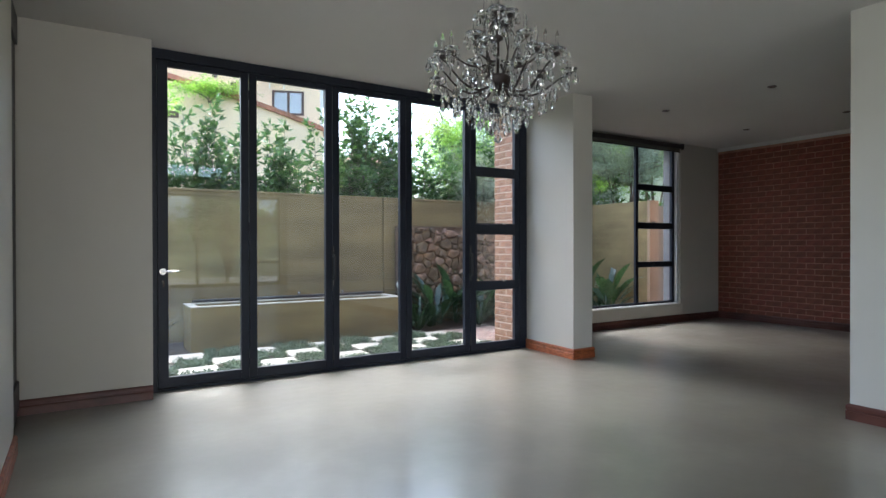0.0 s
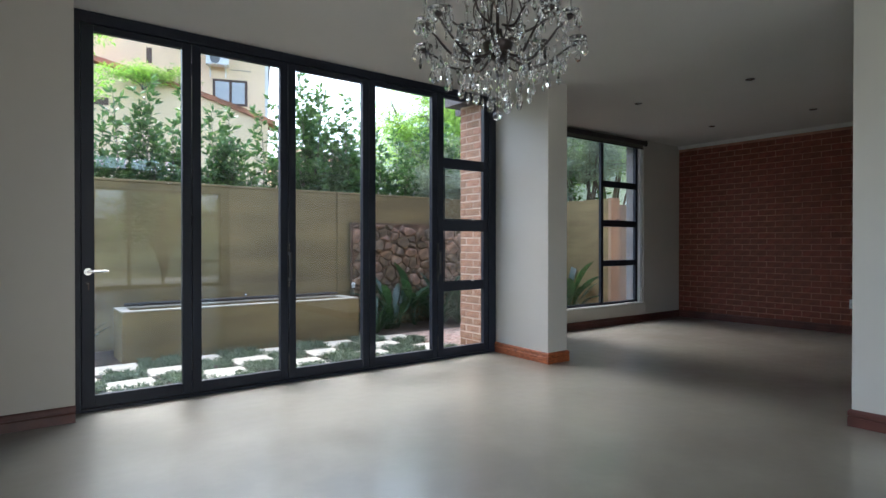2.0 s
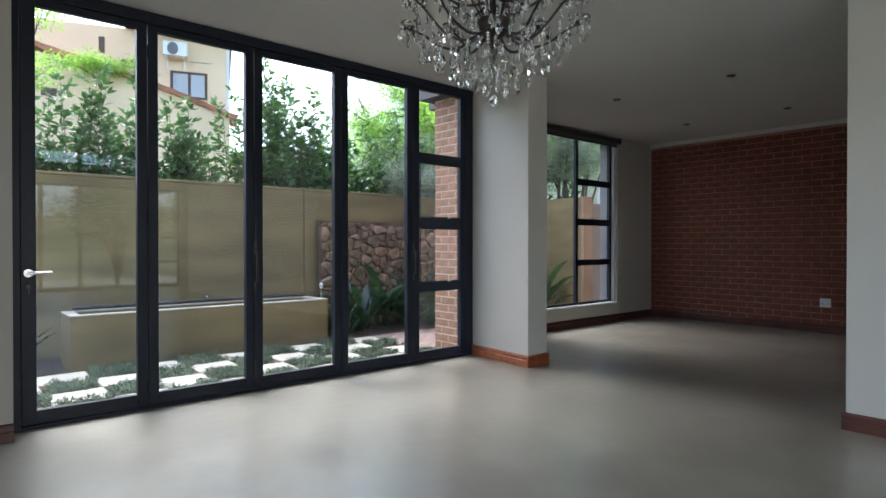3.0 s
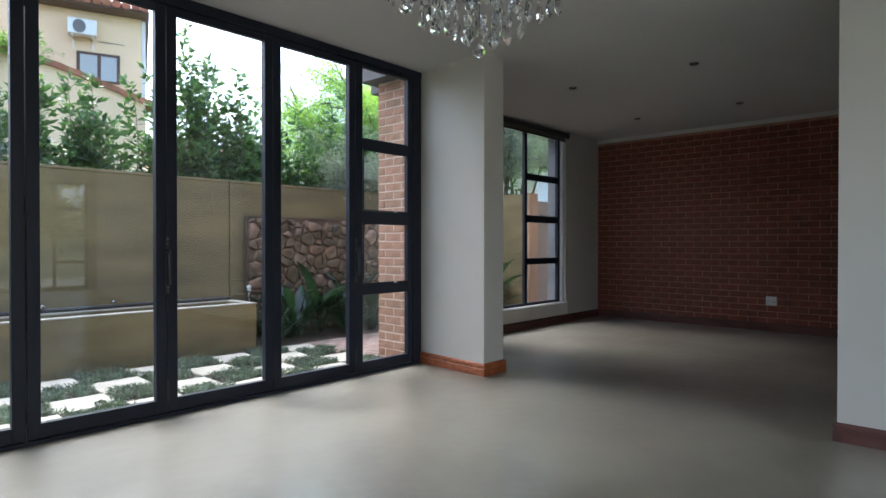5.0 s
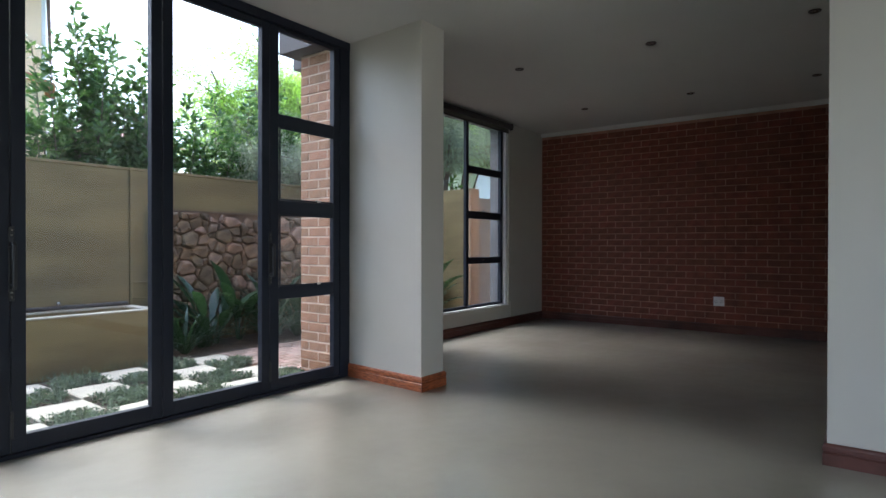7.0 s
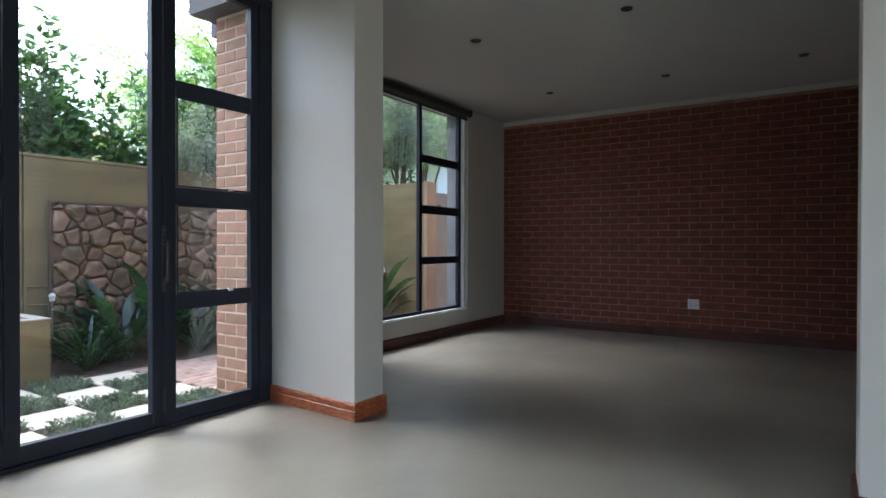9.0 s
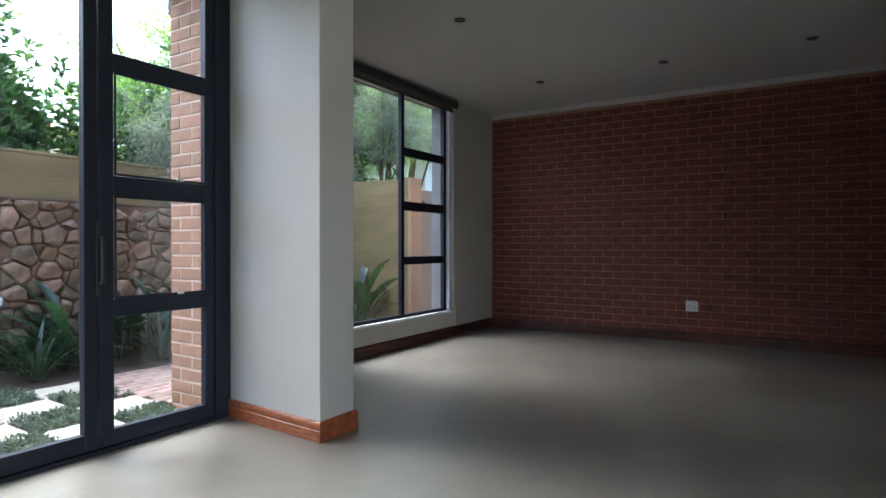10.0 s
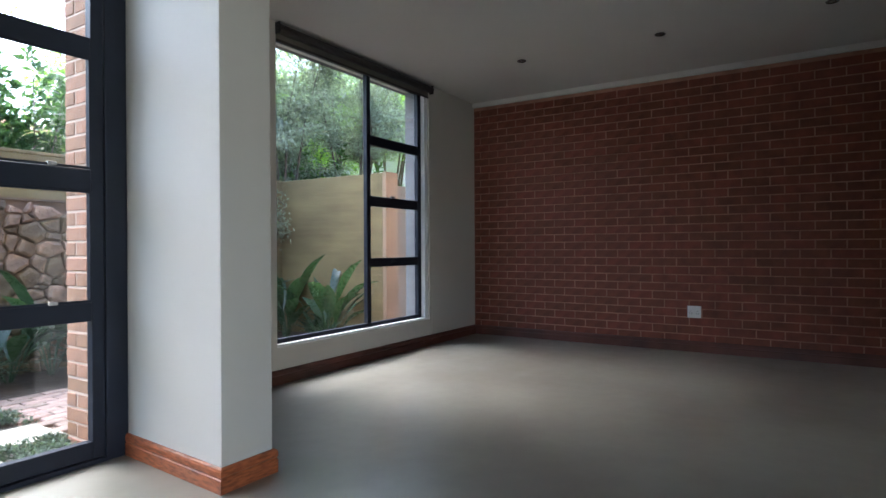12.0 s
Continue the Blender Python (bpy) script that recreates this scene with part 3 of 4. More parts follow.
part("lens", boxes(((-0.07, -0.078, -0.035), (0.07, -0.071, 0.03)), bevel=0.002), M_CONC, bh, "grey frosted lens")

# planter trough
planter = empty("planter_trough", (1.165, 7.5, GND), "long ochre plastered trough with pale rim against the garden wall", "planter")
bm = boxes(((0, 0, -0.1), (2.85, 0.11, 0.515)), ((0, 0.11, -0.1), (0.11, 0.56, 0.515)), ((2.74, 0.11, -0.1), (2.85, 0.56, 0.515)), ((0.11, 0.46, -0.1), (2.74, 0.56, 0.515)), ((0.11, 0.11, -0.1), (2.74, 0.46, 0.36)))
part("body", bm, M_PLASTER, planter)
part("rim", boxes(((-0.005, -0.005, 0.516), (2.855, 0.105, 0.530)), ((-0.005, 0.105, 0.516), (0.105, 0.56, 0.530)), ((2.745, 0.105, 0.516), (2.855, 0.56, 0.530)), ((0.105, 0.465, 0.516), (2.745, 0.56, 0.530)), bevel=0.004), M_PAVER, planter, "pale rim of the trough")
# dark sheet added as the shadowed inside of the trough
part("liner", boxes(((0.112, 0.112, 0.362), (2.738, 0.458, 0.42))), M_TROUGH_SHADE, planter, "dark sheet for the shaded inside of the trough")
bm = bmesh.new()
tube(bm, [(0.10, 0.515, 0.556), (0.9, 0.52, 0.556), (1.8, 0.515, 0.557), (2.79, 0.52, 0.558)], 0.020, 10)
part("pipe", bm, M_BLINDBOX, planter, "dark spray pipe along the trough")
for x in (0.86, 1.49, 2.14):
    bm = bmesh.new()
    lathe(bm, [(0.010, 0), (0.010, 0.012), (0.020, 0.016), (0.022, 0.030), (0.014, 0.04), (0.006, 0.044)], 10, (x, 0.515, 0.575))
    part("nozzle", bm, M_STEEL, planter, "small metal spray nozzle")

# small white garden lamp on a stake beside the trough
gl = empty("garden_lamp", (4.37, 8.3, -0.1), "small garden spike lamp with a white cap beside the trough", "garden lamp")
bm = bmesh.new()
tube(bm, [(0, 0, 0), (0, 0, 0.62)], 0.012, 10)
part("stake", bm, M_STEEL, gl)
bm = bmesh.new()
lathe(bm, [(0.022, 0.62), (0.024, 0.66), (0.034, 0.665), (0.030, 0.68), (0.010, 0.70)], 14)
part("cap", bm, M_WHITE, gl, "white lamp cap")
# thin pipe on the garden wall
pipe = empty("wall_pipe", (4.22, GW - 0.02, 0.0), "thin ochre painted pipe frame clipped to the garden wall", "pipe")
bm = bmesh.new()
tube(bm, [(0.22, 0, 0.655), (0.01, 0, 0.66), (0, 0, 0.65), (0, 0, 0.42)], 0.009, 8)
tube(bm, [(0.0, -0.002, 0.485), (0.21, -0.06, 0.47)], 0.009, 8)
part("tube", bm, M_PLASTER, pipe)


# ---- stepping slabs and groundcover ----
rng = np.random.default_rng(5)
cover_pts, cover_dir = [], []
slab_mesh = []
for v in range(5):
    bm = bmesh.new()
    box(bm, (-0.2, -0.2, -0.03), (0.2, 0.2, 0.02), 0.006)
    for w in bm.verts:
        w.co += Vector((random.uniform(-0.006, 0.006), random.uniform(-0.006, 0.006), random.uniform(-0.002, 0.002)))
    me = bpy.data.meshes.new("slab")
    bm.to_mesh(me)
    bm.free()
    slab_mesh.append(me)
slabs = 0
for i in range(-8, 6):
    for j in range(-1, 4):
        cx, cy = 2.28 + 0.411 * i, 5.845 + 0.411 * j
        if (i + j) % 2 == 0:
            ob = mesh_object("paving_slab", slab_mesh[(i * 3 + j) % 5], M_PAVER, None, "square cream stepping slab laid in a checkerboard with groundcover", "paving slab", "stepping slabs")
            ob.matrix_basis = pose(cx, cy, -0.085, random.uniform(-1, 1), random.uniform(-1, 1), random.uniform(-1.5, 1.5))
        else:
            n = 1500
            tuft = rng.uniform(-0.185, 0.185, (26, 2))
            pick = tuft[rng.integers(0, 26, n)] + rng.normal(0, 0.022, (n, 2))
            p = np.column_stack([cx + pick[:, 0], cy + pick[:, 1], np.full(n, -0.105) + rng.uniform(0, 0.07, n)])
            cover_pts.append(p)
            dd = rng.normal(0, 0.55, (n, 3))
            dd[:, 2] = np.abs(dd[:, 2]) + 0.35
            cover_dir.append(dd)
me = leaves_mesh("groundcover", np.concatenate(cover_pts), np.concatenate(cover_dir), 0.05, 0.011, rng)
mesh_object("groundcover", me, M_COVER, None, "low grey-green creeping groundcover between the slabs", "groundcover", kind="stuff")
# taller weeds along the trough
wp = np.column_stack([rng.uniform(1.4, 4.2, 260), rng.uniform(7.40, 7.48, 260), np.full(260, -0.10)])
wd = rng.normal(0, 0.25, (260, 3))
wd[:, 2] = 1
mesh_object("grass_tufts", leaves_mesh("grass_tufts", wp, wd, 0.10, 0.006, rng, 0.1), M_COVER, None, "thin grass tufts along the trough", "grass", kind="stuff")


# ---- plants ----
def leafy(name, at, boxsize, n, length, width, mat, label, category, seed, stems=7, trunk=0.025, up=0.6, group="", shoots=0, droop=0.2, clump=0.16, front=None):
    """A shrub or tree: limbs that branch out of the base, leaves clustered along twigs."""
    g = np.random.default_rng(seed)
    rnd = random.Random(seed)
    e = empty(name, at, label, category, group)
    sx, sy, sz0, sz1 = boxsize
    bm = bmesh.new()
    ends = []
    for s in range(stems):
        a = 2 * math.pi * (s + rnd.random()) / stems
        r = rnd.uniform(0.35, 1.0)
        tip = Vector((math.cos(a) * sx * r, math.sin(a) * sy * r, rnd.uniform(sz0 + (sz1 - sz0) * 0.5, sz1)))
        mid = Vector((tip.x * 0.35 + rnd.uniform(-.1, .1), tip.y * 0.35, tip.z * 0.5))
        pts = [Vector((rnd.uniform(-.05, .05), rnd.uniform(-.05, .05), 0)), mid * 0.5 + Vector((0, 0, 0.05)), mid, (mid + tip) / 2 + Vector((rnd.uniform(-.08, .08), rnd.uniform(-.08, .08), 0)), tip]
        tube(bm, pts, [trunk, trunk * 0.8, trunk * 0.6, trunk * 0.35, trunk * 0.12], 6)
        for k in range(7):
            t = rnd.uniform(0.25, 1.0)
            base = mid.lerp(tip, t)
            out = Vector((rnd.gauss(0, 1) * sx, rnd.gauss(0, 1) * sy, rnd.gauss(0.3, 0.8) * (sz1 - sz0) * 0.4)) * 0.42
            end = base + out
            end.z = min(max(end.z, sz0), sz1)
            tube(bm, [base, base.lerp(end, 0.5) + Vector((0, 0, 0.03)), end], [trunk * 0.3, trunk * 0.2, trunk * 0.08], 4, False)
            ends.append((base, end))
    part("trunk", bm, M_BARK, e, "thin grey-brown stems", smooth=True)
    m = len(ends)
    B = np.array([list(b) for b, _ in ends])
    E = np.array([list(q) for _, q in ends])
    pick = g.integers(0, m, n)
    t = g.uniform(0.1, 1.08, (n, 1))
    P = B[pick] * (1 - t) + E[pick] * t + g.normal(0, clump, (n, 3)) * np.array([1, 1, 0.8])
    P[:, 2] = np.maximum(P[:, 2], sz0 * 0.9)
    D = g.normal(0, 1, (n, 3)) + (P - B[pick]) * 1.2
    D[:, 2] += up
    if shoots:
        for s in range(shoots):
            x, y = rnd.uniform(-sx, sx), rnd.uniform(-sy, sy) * 0.6
            h = rnd.uniform(0.3, 0.85)
            k = int(130 * h)
            tt = g.uniform(0, 1, k)
            z = sz1 * 0.85 + tt * h
            lean = rnd.uniform(-0.15, 0.15)
            ang = g.uniform(0, 2 * math.pi, k)
            P = np.concatenate([P, np.column_stack([x + lean * tt + np.cos(ang) * 0.035, y + np.sin(ang) * 0.035, z])])
            D = np.concatenate([D, np.column_stack([np.cos(ang), np.sin(ang), np.full(k, 0.9)])])
    if front is not None:
        keep = P[:, 1] + at[1] > front
        P, D = P[keep], D[keep]
    mesh_object("crown", leaves_mesh("crown", P, D, length, width, g, droop), mat, e, "dense leafy crown", kind="stuff")
    return e


def hedge_shrub(x, y, h, seed, stems=9, spread=0.2):
    """Upright glossy shrub: rising stems with short side twigs, each set with pairs of leaves and a tuft at its end."""
    g, rnd = np.random.default_rng(seed), random.Random(seed)
    e = empty("hedge_shrub", (x, y, -0.22), "tall upright glossy green shrub behind the ochre garden wall", "shrub", "hedge shrubs behind the wall")
    bm = bmesh.new()
    P, D = [], []
    for s in range(stems):
        top = (h + 0.14) * (1 if s == 0 else rnd.uniform(0.62, 0.93))
        a = rnd.uniform(0, 2 * math.pi)
        r = 0.03 if s == 0 else spread * rnd.uniform(0.5, 1.25)
        bend = rnd.uniform(-0.10, 0.10)
        pts = [Vector((math.cos(a) * r * t + bend * math.sin(math.pi * 2 * t), math.sin(a) * r * t * 0.7, top * t)) for t in (0, 0.25, 0.5, 0.75, 1)]
        tube(bm, pts, [0.018, 0.015, 0.011, 0.007, 0.003], 5)
        q = np.array([[p.x, p.y, p.z] for p in pts])
        z = 1.75 + rnd.uniform(0, 0.1)
        while z < top:
            t = z / top
            c = Vector([float(np.interp(t, (0, 0.25, 0.5, 0.75, 1), q[:, j])) for j in range(3)])
            b = rnd.uniform(0, 2 * math.pi)
            L = rnd.uniform(0.10, 0.30) * (1.15 - 0.75 * max(0, (t - 0.6) / 0.4))
            tw = Vector((math.cos(b) * 0.75, math.sin(b) * 0.75, rnd.uniform(0.4, 1.1))).normalized()
            if L > 0.09:
                tube(bm, [c, c + tw * L], [0.004, 0.002], 3, False)
            k = int(L / 0.034)
            for i in range(k + 5):
                u = min(1.0, (i + 0.4) / (k + 0.01))
                w = rnd.uniform(0, 2 * math.pi)
                rad = Vector((math.cos(w), math.sin(w), rnd.uniform(-0.25, 0.35)))
                P.append(tuple(c + tw * L * u))
                D.append(tuple(rad * (1.0 if i < k else 0.7) + tw * (0.45 if i < k else 0.9)))
            z += rnd.uniform(0.040, 0.075)
    part("trunk", bm, M_BARK, e, "thin grey-brown stems", smooth=True)
    mesh_object("crown", leaves_mesh("crown", np.array(P), np.array(D), 0.125, 0.047, g, 0.10), M_LEAF, e, "glossy leafy crown", kind="stuff")


HEDGE = [(-1.3, 2.9), (-0.8, 2.7), (-0.3, 3.0), (0.15, 2.8), (0.6, 3.0), (0.95, 2.9), (1.3, 3.2), (1.72, 3.42), (2.2, 3.62), (2.55, 3.14), (2.82, 3.2), (3.27, 3.25), (3.83, 4.0), (4.1, 3.5), (4.40, 3.70), (4.70, 3.60), (4.96, 3.22), (5.3, 3.15), (5.62, 3.2), (6.0, 3.0), (6.35, 3.4), (6.62, 3.55), (7.1, 3.2)]
for i, (x, h) in enumerate(HEDGE):
    hedge_shrub(x, 9.05 + 0.10 * (i % 3), h, 20 + i, 12 if h > 3.45 else 7, 0.36 if h > 3.45 else 0.22)
for i, (x, y) in enumerate(((8.9, 9.3), (9.4, 9.0), (9.9, 8.8), (10.5, 9.2), (11.1, 8.9))):
    hedge_shrub(x, y, 2.35 + 0.2 * (i % 3), 520 + i, 10, 0.36)
for i in range(15):
    hedge_shrub(-1.1 + 0.55 * i, 9.0 + 0.12 * (i % 2), 2.15 + 0.13 * (i % 4), 420 + i, 12, 0.36)
leafy("olive_shrub", (6.45, 9.0, -0.22), (0.65, 0.6, 1.65, 3.25), 20000, 0.06, 0.016, M_OLIVE, "grey-green fine-leaved olive hanging over the garden wall", "shrub", 62, stems=9, trunk=0.03, clump=0.10, up=-0.2)
leafy("olive_tree", (8.75, 9.0, -0.22), (1.35, 1.0, 1.6, 4.6), 40000, 0.075, 0.021, M_OLIVE, "grey-green fine-leaved olive tree leaning over the garden wall", "tree", 61, stems=10, trunk=0.035, clump=0.10, up=-0.3)
leafy("olive_shrub", (8.25, 8.85, -0.22), (0.35, 0.6, 1.3, 2.3), 4200, 0.06, 0.018, M_OLIVE, "grey-green olive sprays hanging over the garden wall corner", "shrub", 72, stems=6, trunk=0.02, clump=0.08, up=-0.5)
leafy("olive_tree", (10.4, 8.8, -0.22), (1.2, 0.8, 3.1, 4.6), 22000, 0.075, 0.021, M_OLIVE, "fine-leaved olive tree beyond the turn of the garden wall", "tree", 69, stems=9, trunk=0.035, clump=0.10)
leafy("feathery_tree", (9.3, 12.4, -0.22), (2.4, 1.4, 2.0, 5.2), 62000, 0.095, 0.026, M_FEATHER, "bright green feathery tree beyond the garden wall", "tree", 63, stems=14, trunk=0.07, clump=0.17, up=0.2)
leafy("feathery_tree", (12.0, 12.4, -0.22), (2.0, 1.5, 2.2, 5.6), 40000, 0.095, 0.026, M_FEATHER, "bright green feathery tree further along the garden wall", "tree", 64, stems=12, trunk=0.07, clump=0.18, up=0.2)
leafy("feathery_tree", (14.4, 11.2, -0.22), (2.0, 1.2, 3.75, 6.6), 30000, 0.095, 0.026, M_FEATHER, "bright green feathery tree before the pale far house", "tree", 73, stems=9, trunk=0.05, clump=0.2)
leafy("garden_tree", (13.4, 9.0, -0.22), (1.3, 0.6, 3.6, 5.2), 20000, 0.08, 0.024, M_OLIVE, "grey-green fine-leaved tree beyond the orange garden wall", "tree", 65, stems=9, trunk=0.04, clump=0.16)
leafy("garden_tree", (19.0, 11.5, -0.22), (2.4, 0.8, 2.3, 6.0), 22000, 0.11, 0.035, M_LEAF, "dense dark green tree beyond the far garden wall", "tree", 68, stems=10, trunk=0.05, clump=0.25)
leafy("feathery_tree", (16.5, 14.5, -0.22), (2.6, 1.2, 2.2, 7.0), 36000, 0.11, 0.03, M_FEATHER, "bright green feathery tree far along the garden", "tree", 70, stems=12, trunk=0.08, clump=0.3)
leafy("climber", (3.0, 16.45, 5.0), (0.95, 0.2, 0.0, 0.55), 2600, 0.08, 0.035, M_FEATHER, "light green climber lying on the neighbouring roof edge", "plant", 66, stems=7, trunk=0.012, clump=0.09)
leafy("overhanging_tree", (0.8, 11.6, -0.22), (0.9, 0.6, 4.2, 6.2), 3000, 0.09, 0.035, M_FEATHER, "thin light green tree before the neighbouring house", "tree", 71, stems=5, trunk=0.025, clump=0.12)


def strap_plant(name, at, n, length, width, mat, label, seed, stalk=False, arch=0.5, group=""):
    g = random.Random(seed)
    e = empty(name, at, label, "plant", group)
    for k in range(n):
        a = g.uniform(0, 2 * math.pi)
        L = length * g.uniform(0.6, 1.15)
        w = width * g.uniform(0.75, 1.2)
        lean = g.uniform(0.12, 0.9) * arch
        d = Vector((math.cos(a), math.sin(a), 0))
        s = Vector((-math.sin(a), math.cos(a), 0))
        bm = bmesh.new()
        rows = []
        N = 9
        for i in range(N):
            t = i / (N - 1)
            p = d * (0.03 + L * (lean * t + 0.35 * arch * t * t * t)) + Vector((0, 0, L * (t * (1 - 0.25 * lean) - 0.55 * arch * lean * t ** 3)))
            if stalk:
                ww = w * (0.10 if t < 0.45 else max(0.05, math.sin(math.pi * min(1, (t - 0.4) / 0.6)) ** 0.7))
            else:
                ww = w * max(0.04, min(1, (1 - t) * 2.2) * (0.7 + 0.3 * t))
            rows.append([bm.verts.new(p + s * ww * 0.5 + Vector((0, 0, ww * 0.2))), bm.verts.new(p), bm.verts.new(p - s * ww * 0.5 + Vector((0, 0, ww * 0.2)))])
        for r0, r1 in zip(rows, rows[1:]):
            bm.faces.new((r0[0], r0[1], r1[1], r1[0]))
            bm.faces.new((r0[1], r0[2], r1[2], r1[1]))
        part("leaf", bm, M_LEAF2 if stalk and k % 15 == 13 else mat, e, smooth=True)
    return e


SG, AG = "crane flower plants in the beds", "strap-leaved clumps in the beds"
for i, (x, y, L) in enumerate(((5.35, 8.1, 1.05), (5.0, 8.05, 0.75), (6.3, 8.1, 0.95), (6.9, 8.05, 0.8), (5.75, 8.0, 0.9), (4.85, 7.95, 0.95))):
    strap_plant("crane_flower", (x, y, -0.1), 13, L, 0.13, M_STREL, "crane flower plant with paddle leaves before the stone wall", 100 + i, True, 0.75, SG)
for i, (x, y, L) in enumerate(((4.42, 7.72, 0.62), (4.75, 7.95, 0.5), (5.55, 7.72, 0.6), (6.0, 7.78, 0.6), (6.6, 7.7, 0.6), (5.9, 8.2, 0.6), (4.5, 8.15, 0.6), (7.2, 7.8, 0.55))):
    strap_plant("strap_clump", (x, y, -0.1), 44, L, 0.036, M_STREL, "arching strap-leaved clump in the bed before the stone wall", 120 + i, False, 1.0, AG)
for i, (x, y, L) in enumerate(((8.1, 7.35, 1.2), (7.85, 7.8, 0.85), (8.1, 8.05, 1.15), (7.95, 7.15, 0.7), (7.3, 8.2, 1.0))):
    strap_plant("crane_flower", (x, y, -0.1), 8, L, 0.16, M_STREL, "crane flower plant with paddle leaves by the plain garden wall", 140 + i, True, 0.7, SG)
for i, (x, y, L) in enumerate(((7.9, 7.2, 0.45), (8.15, 7.6, 0.5))):
    strap_plant("strap_clump", (x, y, -0.1), 26, L, 0.05, M_STREL, "low broad-leaved clump at the turn of the garden wall", 150 + i, False, 0.9, AG)
strap_plant("agave", (0.72, 7.7, -0.1), 12, 0.6, 0.12, M_STREL, "blue-green agave at the end of the trough", 160, False, 0.6)

# planting bed soil
structure("bed_soil", M_SOIL, ((4.06, 7.42, -0.22), (8.40, 8.48, -0.095)), label="dark planting bed soil")


# ---- neighbouring house ----
HOUSE = Matrix.Translation((5.27, 17.0, 0)) @ Matrix.Rotation(radians(-20), 4, "Z")
house = empty("neighbour_house", (0, 0, 0), "peach plastered two-storey house with terracotta tiles behind the hedge", "house")
house.matrix_basis = HOUSE
part("wall", boxes(((-9, 0, -0.3), (0.93, 6, 6.72))), M_HOUSE, house)
part("side_wall", boxes(((0.935, 0.06, -0.3), (1.02, 6, 6.72))), M_WHITE, house, "pale side wall")
bm = bmesh.new()
vs = [(-7, -1.0, -0.3), (1.0, -1.0, -0.3), (1.0, -1.0, 4.42), (-0.5, -1.0, 4.95), (-2.54, -1.0, 5.52), (-7, -1.0, 6.3)]
front = [bm.verts.new(v) for v in vs]
back = [bm.verts.new(Vector(v) + Vector((0, 0.99, 0))) for v in vs]
bm.faces.new(front)
for k in range(6):
    bm.faces.new((front[k], back[k], back[(k + 1) % 6], front[(k + 1) % 6]))
bmesh.ops.recalc_face_normals(bm, faces=bm.faces)
part("wing_wall", bm, M_HOUSE, house)


def verge(x):
    """The height of the wing's roof edge."""
    return 4.97 - (x + 0.5) * (0.36 if x > -0.5 else 0.285)


bm = bmesh.new()
for k in range(15):
    x0, x1 = -4.2 + 0.36 * k, -4.2 + 0.36 * (k + 1) - 0.006
    r = bmesh.ops.create_cube(bm, size=1)
    for v in r["verts"]:
        x = x1 if v.co.x > 0 else x0
        v.co = Vector((x, -0.004 if v.co.y > 0 else -1.09, verge(x) + (0.10 if v.co.z > 0 else -0.03) + (0.014 if v.co.x > 0 else 0)))
part("roof_edge", bm, M_TILE, house, "terracotta verge tiles")
part("window", boxes(((-0.45, -0.03, 5.04), (0.46, 0.03, 5.10)), ((-0.45, -0.03, 5.69), (0.46, 0.03, 5.75)), ((-0.45, -0.03, 5.10), (-0.38, 0.03, 5.69)), ((0.39, -0.03, 5.10), (0.46, 0.03, 5.69)), ((-0.02, -0.03, 5.10), (0.05, 0.03, 5.69)), bevel=0.004), M_BROWN, house, "brown timber window frame")
part("curtain", boxes(((-0.375, -0.008, 5.10), (0.385, -0.004, 5.69))), M_CURTAIN, house, "pale drawn curtain")
for a, b in ((-0.38, -0.02), (0.05, 0.39)):
    part("pane", boxes(((a, -0.018, 5.10), (b, -0.014, 5.69))), M_GLASS, house, "clear glass pane")
for a, b, z0, z1 in ((-2.10, -1.96, 6.02, 6.44), (-1.60, -1.45, 5.60, 5.92)):
    w = part("window", boxes(((a - 0.03, -0.02, z0 - 0.03), (a, 0.02, z1 + 0.03)), ((b, -0.02, z0 - 0.03), (b + 0.03, 0.02, z1 + 0.03)), ((a, -0.02, z1), (b, 0.02, z1 + 0.03)), ((a, -0.02, z0 - 0.03), (b, 0.02, z0))), M_HOUSE, house, "small window surround")
    part("pane", boxes(((a, -0.008, z0), (b, -0.004, z1))), M_BROWN, w, "dark window pane")
part("eave", boxes(((-1.5, -0.45, 6.725), (1.1, 6.2, 6.80)), bevel=0.01), M_BROWN, house, "brown timber eave")
bm = bmesh.new()
for k in range(13):
    x = -1.5 + 0.2 * k
    tube(bm, [(x + 0.1, -0.52, 6.84), (x + 0.1, 3.0, 8.0)], 0.098, 8)
part("roof", bm, M_TILE, house, "terracotta pantile roof")
part("cable", boxes(((0.0, -0.014, 6.02), (0.55, -0.004, 6.035))), M_CONC, house, "thin grey cable from the air conditioner")
part("vent", boxes(((-3.1, -1.03, 4.62), (-2.78, -1.004, 4.80)), bevel=0.004), M_BROWN, house, "dark vent in the wing wall")
ac = empty("air_conditioner", (0, 0, 0), "white outdoor air conditioning unit on the peach house wall", "air conditioner")
ac.matrix_basis = HOUSE @ Matrix.Translation((-0.31, -0.20, 6.06)) @ Matrix.Diagonal((1.12, 1.12, 1.35, 1))
part("casing", boxes(((-0.26, -0.12, 0), (0.26, 0.12, 0.27)), bevel=0.015), M_WHITE, ac)
bm = bmesh.new()
for r in (0.03, 0.06, 0.09, 0.115):
    ring = [(-0.05 + r * math.cos(a), -0.125, 0.135 + r * math.sin(a)) for a in [2 * math.pi * k / 20 for k in range(21)]]
    tube(bm, ring, 0.004, 4, False)
tube(bm, [(-0.05, -0.1205, 0.135), (-0.05, -0.1235, 0.135)], 0.118, 24)
part("fan_grille", bm, M_CONC, ac, "round grey fan grille")
